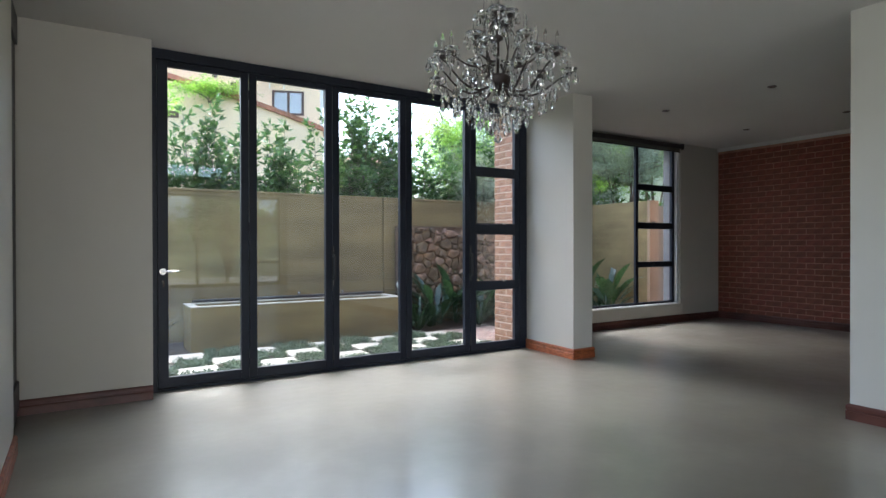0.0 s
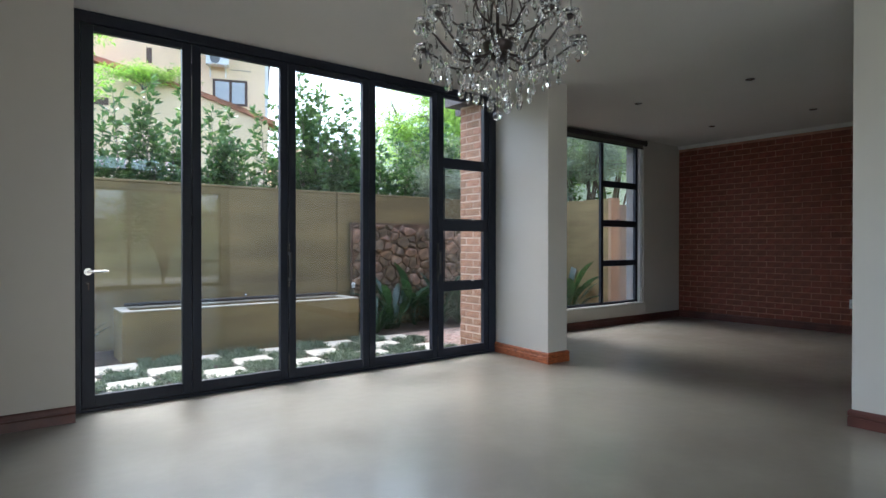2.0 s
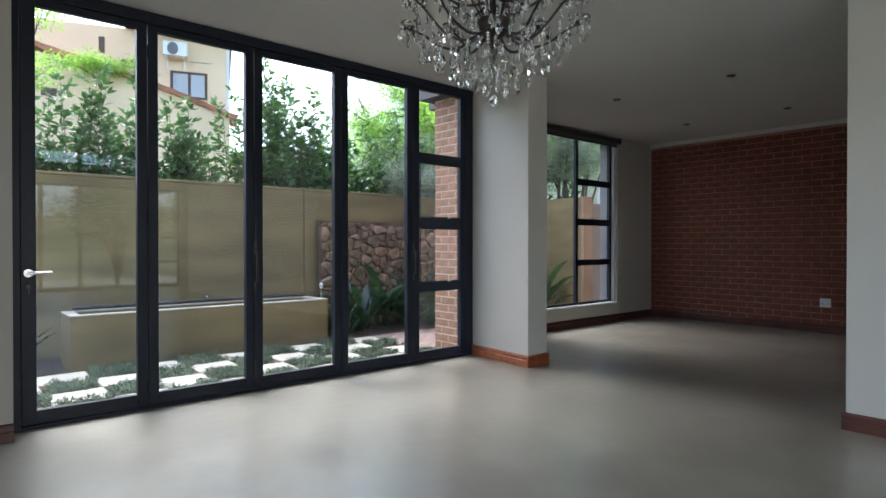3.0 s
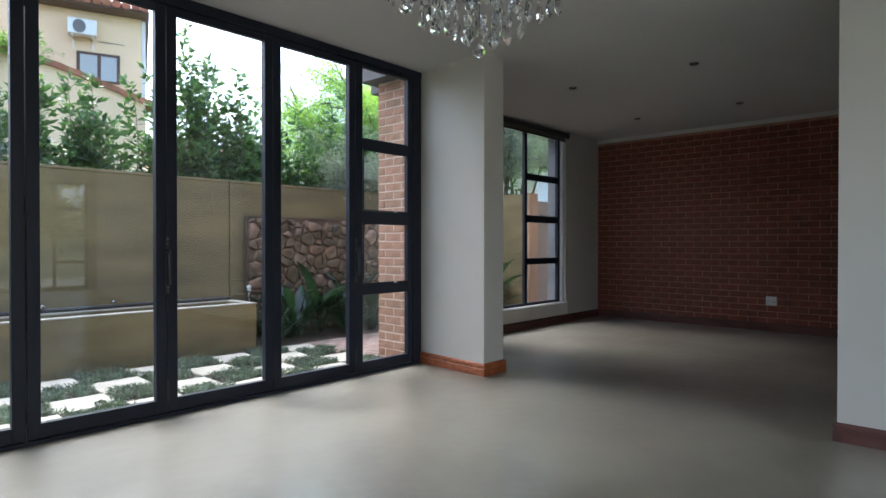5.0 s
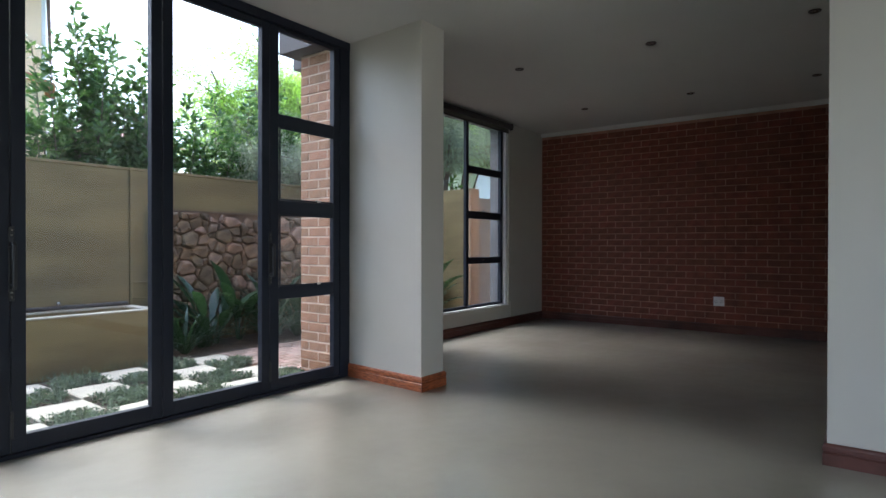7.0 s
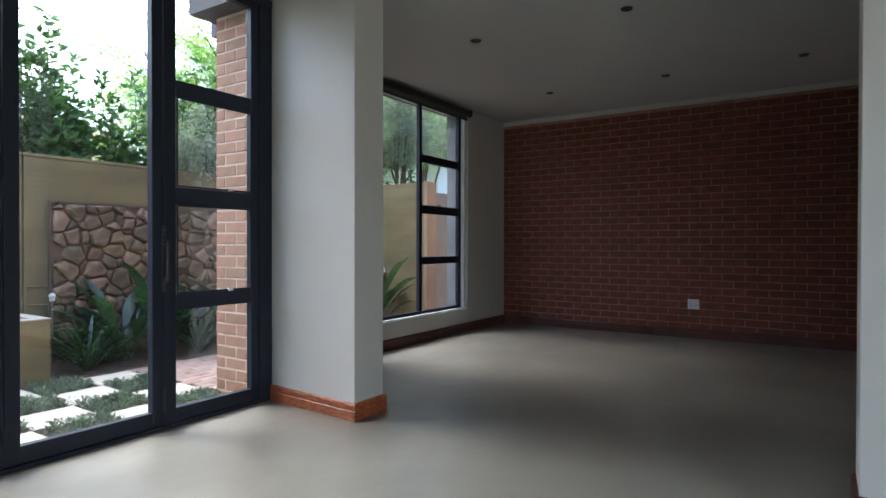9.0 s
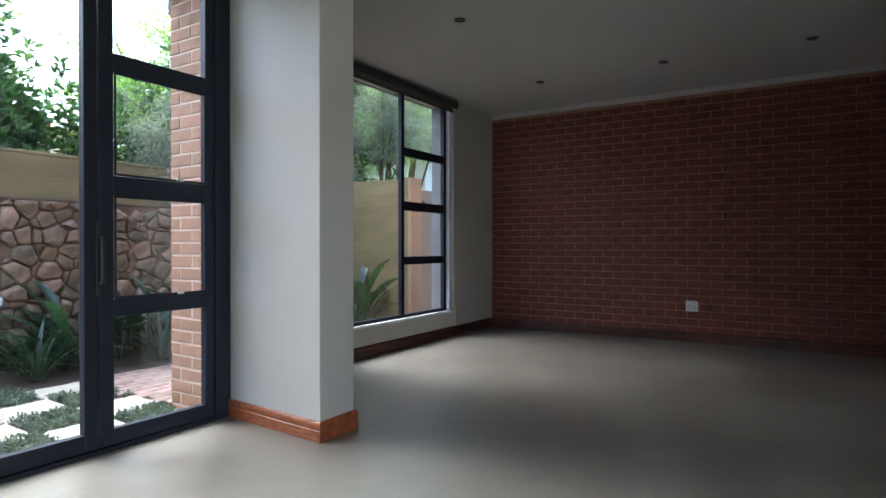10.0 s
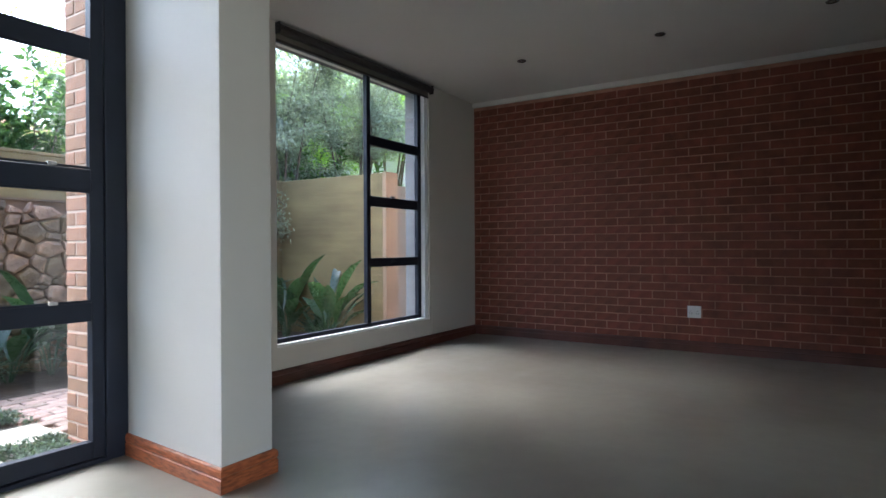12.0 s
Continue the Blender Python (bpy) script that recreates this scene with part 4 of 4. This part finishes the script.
for x in (-0.18, 0.18):
    part("bracket", boxes(((x - 0.015, -0.10, -0.03), (x + 0.015, 0.19, -0.002)), ((x - 0.015, 0.16, -0.2), (x + 0.015, 0.19, -0.03))), M_WHITE, ac, "white wall bracket")
far = empty("far_house", (17, 11.2, 0), "pale rendered house glimpsed beyond the trees", "house")
part("wall", boxes(((-1.5, 0, -0.3), (3, 4, 3.6))), M_WHITE, far)
part("roof", boxes(((-1.8, -0.3, 3.6), (3.3, 4.3, 3.75))), M_TILE, far)
far2 = empty("far_house", (8.5, 20, 0), "beige house with a terracotta roof glimpsed behind the hedge", "house")
part("wall", boxes(((0, 0, -0.3), (2.5, 4, 4.2))), M_HOUSE, far2)
bm = bmesh.new()
a = [bm.verts.new(v) for v in ((-0.3, -0.3, 4.2), (2.8, -0.3, 4.2), (2.8, 4.3, 4.2), (-0.3, 4.3, 4.2), (0.8, 2, 4.9), (1.7, 2, 4.9))]
for f in ((0, 1, 5, 4), (1, 2, 5), (2, 3, 4, 5), (3, 0, 4), (3, 2, 1, 0)):
    bm.faces.new([a[k] for k in f])
part("roof", bm, M_TILE, far2)

# eave over the brick return
structure("roof_soffit", M_SOFFIT, ((4.28, 5.47, 2.765), (4.655, 5.93, 3.1)), ((4.655, 5.975, 2.765), (9.5, 6.2, 3.1)), label="grey plastered roof soffit and fascia")
structure("roof_parapet", M_PLASTER, ((-1.2, 5.31, 2.96), (4.26, 5.46, 3.3)), label="ochre parapet over the folding door")

# unseen windows about the fill lamps; the south one is made up
for name, at, turn, w, z0, z1 in (("window_3", (-0.30, -2.2, 0), 90, 4.4, 0.15, 2.6), ("window_4", (-0.1, SOUTH - 0.06, 0), 0, 1.3, 0.2, 2.6)):
    e = empty(name, at, "unseen charcoal aluminium framed window added behind the room", "window", kind="structure")
    e.rotation_euler = (0, 0, radians(turn))
    bm = bmesh.new()
    framed(bm, 0, w, z0, z1, -0.02, 0.02, 0.05, 0.05, 0.05, 0.05)
    for k in (1, 2, 3):
        box(bm, (w * k / 4 - 0.03, -0.018, z0 + 0.05), (w * k / 4 + 0.03, 0.018, z1 - 0.05))
    part("window_frame", bm, M_ALU, e)
    pane(0.05, w - 0.05, z0 + 0.05, z1 - 0.05, -0.002, e)

# ---- south side: glass doors, hills and trees ----
sw = empty("window_2", (1.3, SOUTH - 0.1, 0), "charcoal aluminium glass doors on the south side", "glass door", kind="structure")
bm = bmesh.new()
framed(bm, 0, 3.94, 0, 2.65, -0.03, 0.03, 0.06, 0.06, 0.06, 0.10)
for x in (0.76, 1.58, 2.40):
    box(bm, (x - 0.045, -0.028, 0.1), (x + 0.045, 0.028, 2.59))
for z in (0.7, 1.35, 2.0):
    box(bm, (3.26, -0.026, z - 0.04), (3.88, 0.026, z + 0.04))
box(bm, (3.20, -0.027, 0.1), (3.26, 0.027, 2.59))
part("window_frame", bm, M_ALU, sw)
for a, b in ((0.06, 0.72), (0.80, 1.54), (1.62, 2.36), (2.44, 3.20), (3.26, 3.88)):
    pane(a, b, 0.1, 2.59, 0.0, sw)
cl = empty("window_5", (-0.1, SOUTH - 0.1, 3.15), "long charcoal framed clerestory strip above the south glass doors", "window", kind="structure")
bm = bmesh.new()
framed(bm, 0, 4.34, 0, 0.32, -0.03, 0.03, 0.03, 0.03, 0.02, 0.02)
for x in (0.5, 1.33, 2.16, 2.98, 3.82):
    box(bm, (x - 0.06, -0.028, 0.02), (x + 0.06, 0.028, 0.30))
part("window_frame", bm, M_ALU, cl)
pane(0.03, 4.31, 0.02, 0.30, 0.0, cl)
bm = bmesh.new()
N = 60
ring = []
for k in range(N + 1):
    a = -math.pi + math.pi * k / N
    r = 120
    h = 7.5 + 2.5 * noise.noise(Vector((k * 0.16, 3.1, 0))) + 1.5 * noise.noise(Vector((k * 0.9, 1.1, 0)))
    ring.append((bm.verts.new((r * math.cos(a), r * math.sin(a), -0.6)), bm.verts.new((r * 1.15 * math.cos(a), r * 1.15 * math.sin(a), h))))
for p, q in zip(ring, ring[1:]):
    bm.faces.new((p[0], q[0], q[1], p[1]))
part("backdrop", bm, M_HILL, None, "wooded hills far off", kind="structure", smooth=True)
for i, (x, y) in enumerate(((6.4, -20), (10.5, -18.5), (14.5, -20), (19, -22))):
    leafy("garden_tree", (x, y, -0.22), (2.0, 1.5, 1.0, 4.0 + i % 2), 2500, 0.35, 0.18, M_LEAF, "broad green garden tree beyond the south terrace", "tree", 200 + i, stems=8, trunk=0.1, clump=0.4, group="trees of the south garden")


# ---- chandelier ----
def drop_mesh(r, h, seg=6):
    bm = bmesh.new()
    prof = [(r * 0.12, 0), (r * 0.55, -h * 0.18), (r, -h * 0.58), (r * 0.75, -h * 0.82), (r * 0.08, -h)]
    lathe(bm, prof, seg)
    me = bpy.data.meshes.new("drop")
    bm.to_mesh(me)
    bm.free()
    me.materials.append(M_CRYSTAL)
    return me


def bead_mesh(r):
    bm = bmesh.new()
    lathe(bm, [(r * 0.2, -r), (r * 0.85, -r * 0.5), (r, 0), (r * 0.85, r * 0.5), (r * 0.2, r)], 6)
    me = bpy.data.meshes.new("bead")
    bm.to_mesh(me)
    bm.free()
    me.materials.append(M_CRYSTAL)
    return me


CH = Vector((1.937, 2.485, 2.025))
CH_R = 0.385
chand = empty("chandelier", CH, "crystal chandelier with dark bronze arms, glass candle cups and hanging drops", "chandelier")
DROP, DROPS, BEAD = drop_mesh(0.018, 0.060), drop_mesh(0.011, 0.038), bead_mesh(0.006)
flatten = Matrix.Diagonal((1, 0.5, 1, 1))


def hang(parent, mesh, x, y, z, turn=0.0):
    ob = mesh_object("drop", mesh, None, parent)
    ob.matrix_basis = pose(x, y, z, 0, 0, turn) @ flatten
    return ob


def bead(parent, x, y, z):
    ob = mesh_object("bead", BEAD, None, parent)
    ob.location = (x, y, z)


bm = bmesh.new()
H = ceil_z(CH.x) - CH.z
lathe(bm, [(0.008, 0.05), (0.008, 0.24), (0.028, 0.25), (0.030, 0.262), (0.010, 0.28), (0.008, 0.36), (0.030, 0.37), (0.034, 0.38), (0.012, 0.39), (0.007, 0.46)], 14)
part("stem", bm, M_BRONZE, chand, "dark bronze stem", smooth=True)
bm = bmesh.new()
z = 0.46
k = 0
while z < H - 0.05:
    ring = [Vector((0.009 * math.cos(a), 0, 0.016 * math.sin(a) + 0.012)) for a in [2 * math.pi * i / 10 for i in range(11)]]
    if k % 2:
        ring = [Vector((0, p.x, p.z)) for p in ring]
    tube(bm, [p + Vector((0, 0, z)) for p in ring], 0.0022, 5, False)
    z += 0.024
    k += 1
part("chain", bm, M_BRONZE, chand, "bronze hanging chain")
bm = bmesh.new()
lathe(bm, [(0.012, H - 0.05), (0.03, H - 0.04), (0.055, H - 0.012), (0.058, H - 0.001)], 20)
part("ceiling_rose", bm, M_BRONZE, chand, "bronze ceiling rose", smooth=True)
bm = bmesh.new()
lathe(bm, [(0.006, -0.045), (0.016, -0.038), (0.008, -0.028), (0.030, -0.020), (0.050, -0.004), (0.062, 0.018), (0.070, 0.044), (0.072, 0.052), (0.066, 0.056), (0.02, 0.060), (0.014, 0.07)], 18)
part("hub", bm, M_BRONZE, chand, "dark bronze turned hub", smooth=True)


def arm(R, z_end, dip, turn, zc, parent):
    """One curved arm with its cup, glass sleeve and drops."""
    P = []
    for i in range(13):
        t = i / 12
        r = 0.035 + (R - 0.035) * t
        zz = zc + (z_end - zc) * t ** 2.2 - dip * math.sin(math.pi * min(1, t * 1.15)) * (1 - 0.35 * t)
        P.append((r, 0.012 * math.sin(math.pi * 2 * t), zz))
    bm = bmesh.new()
    tube(bm, P, [0.0075 - 0.0025 * i / 12 for i in range(13)], 6)
    ob = part("arm", bm, M_BRONZE, parent, smooth=True)
    ob.matrix_basis = pose(0, 0, 0, 0, 0, turn)
    bm = bmesh.new()
    lathe(bm, [(0.006, z_end - 0.004), (0.018, z_end + 0.004), (0.021, z_end + 0.010), (0.006, z_end + 0.014)], 12, (R, 0, 0))
    part("cup", bm, M_BRONZE, ob, "bronze drip cup", smooth=True)
    bm = bmesh.new()
    lathe(bm, [(0.012, z_end + 0.012), (0.036, z_end + 0.020), (0.045, z_end + 0.034), (0.043, z_end + 0.035), (0.014, z_end + 0.022)], 12, (R, 0, 0))
    part("dish", bm, M_CRYSTAL, ob, "fluted glass dish")
    bm = bmesh.new()
    lathe(bm, [(0.009, z_end + 0.022), (0.009, z_end + 0.085), (0.011, z_end + 0.095), (0.004, z_end + 0.125)], 8, (R, 0, 0))
    part("candle", bm, M_CRYSTAL, ob, "clear glass candle tube")
    for k in range(6):
        a = 2 * math.pi * k / 6 + 0.3
        x, y = R + 0.042 * math.cos(a), 0.042 * math.sin(a)
        bead(ob, x, y, z_end + 0.024)
        hang(ob, DROPS if k % 2 else DROP, x, y, z_end + 0.014, 60 * k)
    for t in (3, 5, 8, 10):
        x, y, zz = P[t]
        bead(ob, x, y, zz - 0.012)
        hang(ob, DROP if t in (5, 8) else DROPS, x, y, zz - 0.02, 40 * t)
    return ob


arms = []
for k in range(10):
    arms.append(arm(CH_R if k % 2 else CH_R * 0.86, 0.07 if k % 2 else 0.11, 0.08, 36 * k + 8, 0.02, chand))
for k in range(6):
    arm(0.25, 0.18, 0.03, 60 * k + 25, 0.13, chand)
for k in range(5):
    arm(0.07, 0.36, -0.02, 72 * k + 12, 0.34, chand)
for k in range(6):
    a = 2 * math.pi * k / 6 + 0.4
    bm = bmesh.new()
    tube(bm, [((0.035 + 0.075 * math.sin(math.pi * t) ** 1.2) * math.cos(a), (0.035 + 0.075 * math.sin(math.pi * t) ** 1.2) * math.sin(a), 0.04 + 0.32 * t) for t in [i / 9 for i in range(10)]], 0.004, 6)
    part("cage_rod", bm, M_BRONZE, chand, "bowed bronze rod", smooth=True)
# bead swags between the arm tips and a basket of drops below
for k in range(10):
    a0, a1 = radians(36 * k + 8), radians(36 * (k + 1) + 8)
    r0, r1 = (CH_R if k % 2 else CH_R * 0.86), (CH_R * 0.86 if k % 2 else CH_R)
    z0, z1 = (0.07 if k % 2 else 0.11), (0.11 if k % 2 else 0.07)
    for i in range(1, 8):
        t = i / 8
        a, r = a0 + (a1 - a0) * t, r0 + (r1 - r0) * t
        zz = z0 + (z1 - z0) * t - 0.07 * 4 * t * (1 - t)
        bead(chand, r * math.cos(a), r * math.sin(a), zz)
        if i == 4:
            hang(chand, DROP, r * math.cos(a), r * math.sin(a), zz - 0.01, 20 * k)
for ringr, zz, cnt in ((0.30, -0.05, 20), (0.23, -0.10, 18), (0.16, -0.145, 14), (0.10, -0.18, 9), (0.045, -0.205, 5)):
    for k in range(cnt):
        a = 2 * math.pi * k / cnt + ringr * 9
        jz = random.uniform(-0.012, 0.012)
        for q in range(3):
            bead(chand, ringr * math.cos(a), ringr * math.sin(a), zz + jz + 0.012 * (q + 1))
        hang(chand, DROP if k % 3 else DROPS, ringr * math.cos(a), ringr * math.sin(a), zz + jz, random.uniform(0, 180))
for k in range(8):
    a = 2 * math.pi * k / 8 + 0.2
    for i in range(9):
        t = i / 8
        r = 0.03 + 0.15 * t ** 1.3
        bead(chand, r * math.cos(a), r * math.sin(a), 0.37 - 0.13 * t - 0.05 * math.sin(math.pi * t))
bm = bmesh.new()
lathe(bm, [(0.002, -0.300), (0.015, -0.292), (0.023, -0.277), (0.015, -0.262), (0.003, -0.254)], 10)
part("ball", bm, M_CRYSTAL, chand, "faceted crystal ball")
bm = bmesh.new()
tube(bm, [(0, 0, -0.04), (0, 0, -0.256)], 0.0015, 5)
part("wire", bm, M_BRONZE, chand, "thin wire to the ball")


# ---- rubble stone panel ----
def clip(poly, p, n):
    out = []
    for i, a in enumerate(poly):
        b = poly[(i + 1) % len(poly)]
        da, db = (a[0] - p[0]) * n[0] + (a[1] - p[1]) * n[1], (b[0] - p[0]) * n[0] + (b[1] - p[1]) * n[1]
        if da <= 0:
            out.append(a)
        if da * db < 0:
            t = da / (da - db)
            out.append((a[0] + (b[0] - a[0]) * t, a[1] + (b[1] - a[1]) * t))
    return out


SX0, SX1, SZ0, SZ1 = 4.41, 7.1, -0.15, 1.485
PY = 8.455
panel = part("stone_panel", boxes(((SX0, PY - 0.05, SZ0), (SX1, PY - 0.022, SZ1))), M_STONEBED, None, "brown rubble stone panel set on the garden wall", kind="structure")
part("border", boxes(((SX0 - 0.022, PY - 0.07, SZ0), (SX0 - 0.001, PY - 0.022, SZ1 + 0.02)), ((SX0 - 0.001, PY - 0.07, SZ1 + 0.001), (SX1, PY - 0.022, SZ1 + 0.02))), M_STONEBED, panel, "dark border strip")
sr = random.Random(11)
seeds = []
step = 0.147
for i in range(-1, int((SX1 - SX0) / step) + 2):
    for j in range(-1, int((SZ1 - SZ0) / (step * 0.8)) + 2):
        seeds.append((SX0 + (i + 0.5 * (j % 2)) * step + sr.uniform(-0.07, 0.07), SZ0 + j * step * 0.8 + sr.uniform(-0.055, 0.055), sr.choice((-0.006, -0.003, 0.0, 0.004, 0.009))))
for s in seeds:
    if not (SX0 < s[0] < SX1 and SZ0 < s[1] < SZ1):
        continue
    poly = [(SX0 + 0.006, SZ0), (SX1, SZ0), (SX1, SZ1 - 0.006), (SX0 + 0.006, SZ1 - 0.006)]
    for q in seeds:
        d = (q[0] - s[0], q[1] - s[1])
        L = math.hypot(*d)
        if 0 < L < 0.6:
            share = 0.5 + (s[2] - q[2]) / (2 * L * L) - 0.0065 / L
            m = (s[0] + d[0] * share, s[1] + d[1] * share)
            poly = clip(poly, m, (d[0] / L, d[1] / L))
            if len(poly) < 3:
                break
    if len(poly) < 3:
        continue
    cx, cz = sum(p[0] for p in poly) / len(poly), sum(p[1] for p in poly) / len(poly)
    # cut the corners so that the stone is rounded
    soft = []
    for i, a in enumerate(poly):
        b, c = poly[i - 1], poly[(i + 1) % len(poly)]
        soft += [(a[0] * 0.88 + b[0] * 0.12, a[1] * 0.88 + b[1] * 0.12), (a[0] * 0.88 + c[0] * 0.12, a[1] * 0.88 + c[1] * 0.12)]
    bm = bmesh.new()
    rings = []
    depth = sr.uniform(0.03, 0.075)
    tx, tz = sr.uniform(-0.22, 0.22), sr.uniform(-0.22, 0.22)
    for sc, dp in ((1.0, 0.0), (0.97, 0.45), (0.86, 0.85), (0.55, 1.0)):
        rings.append([bm.verts.new(((x - cx) * sc, -dp * depth + ((x - cx) * tx + (z - cz) * tz) * dp + sr.uniform(-0.004, 0.004) * (dp > 0), (z - cz) * sc)) for x, z in soft])
    n = len(soft)
    for r0, r1 in zip(rings, rings[1:]):
        for k in range(n):
            bm.faces.new((r0[k], r0[(k + 1) % n], r1[(k + 1) % n], r1[k]))
    bm.faces.new(rings[-1])
    bmesh.ops.recalc_face_normals(bm, faces=bm.faces)
    st = part("stone", bm, M_STONE, panel, smooth=False)
    st.location = (cx, PY - 0.05, cz)


# ---- bricks ----
def brick_mesh(size, bevel, name="brick"):
    me = bpy.data.meshes.new(name)
    x, y, z = (s / 2 for s in size)
    b = bevel
    # a block with its front edges chamfered: the front is towards -x
    v = [(x, -y, -z), (x, y, -z), (x, y, z), (x, -y, z), (-x + b, -y, -z), (-x + b, y, -z), (-x + b, y, z), (-x + b, -y, z),
         (-x, -y + b, -z + b), (-x, y - b, -z + b), (-x, y - b, z - b), (-x, -y + b, z - b)]
    f = [(0, 1, 2, 3), (0, 4, 5, 1), (1, 5, 6, 2), (2, 6, 7, 3), (3, 7, 4, 0), (4, 8, 9, 5), (5, 9, 10, 6), (6, 10, 11, 7), (7, 11, 8, 4), (8, 11, 10, 9)]
    me.from_pydata(v, [], [q[::-1] for q in f])
    return me


def joined(name, mat, items, size, bevel, parent, label, axis="x"):
    """Many bricks in one mesh. Items: centres, and lengths along y."""
    base = brick_mesh(size, bevel, "base")
    bv = np.array([v.co[:] for v in base.vertices])
    bf = [tuple(p.vertices) for p in base.polygons]
    V, F = [], []
    for k, (c, ln) in enumerate(items):
        w = bv.copy()
        w[:, 1] *= ln / size[1]
        if axis == "z":
            w = np.column_stack([w[:, 1], w[:, 2], -w[:, 0]])
        V.append(w + np.array(c))
        F += [tuple(i + 12 * k for i in f) for f in bf]
    me = bpy.data.meshes.new(name)
    me.from_pydata(np.concatenate(V).tolist(), [], F)
    return mesh_object(name, me, mat, parent, label, kind="stuff")


COURSE, LEN, JOINT = 0.0833, 0.2325, 0.011
br = random.Random(3)
cut = {}
rest = []
made = 0
rows = int(2.70 / COURSE)
for j in range(rows + 1):
    z = 0.004 + COURSE * (j + 0.5)
    if z + COURSE / 2 > 2.70:
        continue
    off = 0.086 if j % 2 else 0.202
    y1 = NORTH2 - off
    spans = [(NORTH2 - off, NORTH2)]
    while y1 > -1.2:
        spans.append((y1 - LEN, y1))
        y1 -= LEN
    for a, b in spans:
        ln = (b - a) - JOINT
        cy = (a + b) / 2
        dx = br.uniform(-0.0015, 0.0015)
        ln = round(ln, 4)
        if ln not in cut:
            cut[ln] = brick_mesh((0.02, ln, COURSE - JOINT), 0.003)
        me = cut[ln]
        if a > 3.6 and made < 300:
            ob = mesh_object("brick", me, M_BRICK, brick_wall)
            ob.matrix_basis = pose(EAST + 0.004 + dx, cy, z, 0, br.uniform(-.4, .4), 0)
            made += 1
        else:
            rest.append(((EAST + 0.004 + dx, cy, z), ln))
joined("bricks", M_BRICKI, rest, (0.02, LEN - JOINT, COURSE - JOINT), 0.003, brick_wall, "joined dark red face bricks")

# brick return outside the folding door
PX = 4.425
ret = structure("brick_return", M_OMORTAR, ((PX + 0.005, 5.325, -0.1), (4.498, 5.815, 2.76)), ((4.498, 5.722, -0.1), (4.648, 5.815, 2.76)), label="orange face brick return wall outside the folding door")
pb = {}
for j in range(34):
    z = -0.09 + COURSE * (j + 0.5)
    y, k = 5.822, 0
    L1 = 0.11 if j % 2 else 0.232
    while y > 5.33:
        ln = L1 if k == 0 else 0.232
        a = max(5.33, y - ln)
        ln2 = round(y - a - JOINT, 4)
        if ln2 > 0.03:
            if ln2 not in pb:
                pb[ln2] = brick_mesh((0.03, ln2, COURSE - JOINT), 0.004)
            ob = mesh_object("brick", pb[ln2], M_OBRICK, ret)
            ob.matrix_basis = pose(PX + 0.016 + br.uniform(-0.002, 0.002), (y + a) / 2, z)
        y -= ln
        k += 1
part("face_north", boxes(((4.652, 5.973, -0.1), (9.3, 5.985, 0.28)), ((4.652, 5.973, 0.28), (5.80, 5.985, 2.76)), ((7.95, 5.973, 0.28), (9.3, 5.985, 2.76))), M_OMORTAR, ret, "outer brick face")

# brick paving
pave = structure("brick_paving", M_SAND, ((4.50, 5.99, -0.118), (14.4, 7.41, -0.108)), label="pink clay brick paving on sand")
pbm = bpy.data.meshes.new("paving_brick")
b0 = brick_mesh((0.05, 0.21, 0.10), 0.006, "pb")
pbm.from_pydata([(v.co.y, v.co.z, -v.co.x) for v in b0.vertices], [], [tuple(p.vertices)[::-1] for p in b0.polygons])
restp = []
cnt = 0
for i in range(46):
    for j in range(14):
        x = 4.62 + 0.217 * i + (0.108 if j % 2 else 0)
        y = 6.05 + 0.107 * j
        if y > 7.36 or x > 14.2:
            continue
        if x < 7.6 and cnt < 290:
            ob = mesh_object("paving_brick", pbm, M_PAVBRICK, pave)
            ob.matrix_basis = pose(x, y, -0.110 + br.uniform(-0.002, 0.003), br.uniform(-1, 1), br.uniform(-1, 1), br.uniform(-1, 1))
            cnt += 1
        else:
            restp.append(((x, y, -0.110 + br.uniform(-0.002, 0.003)), 0.21))
joined("paving_bricks", M_PAVBRICKI, restp, (0.05, 0.21, 0.10), 0.006, pave, "joined pink clay paving bricks", axis="z")
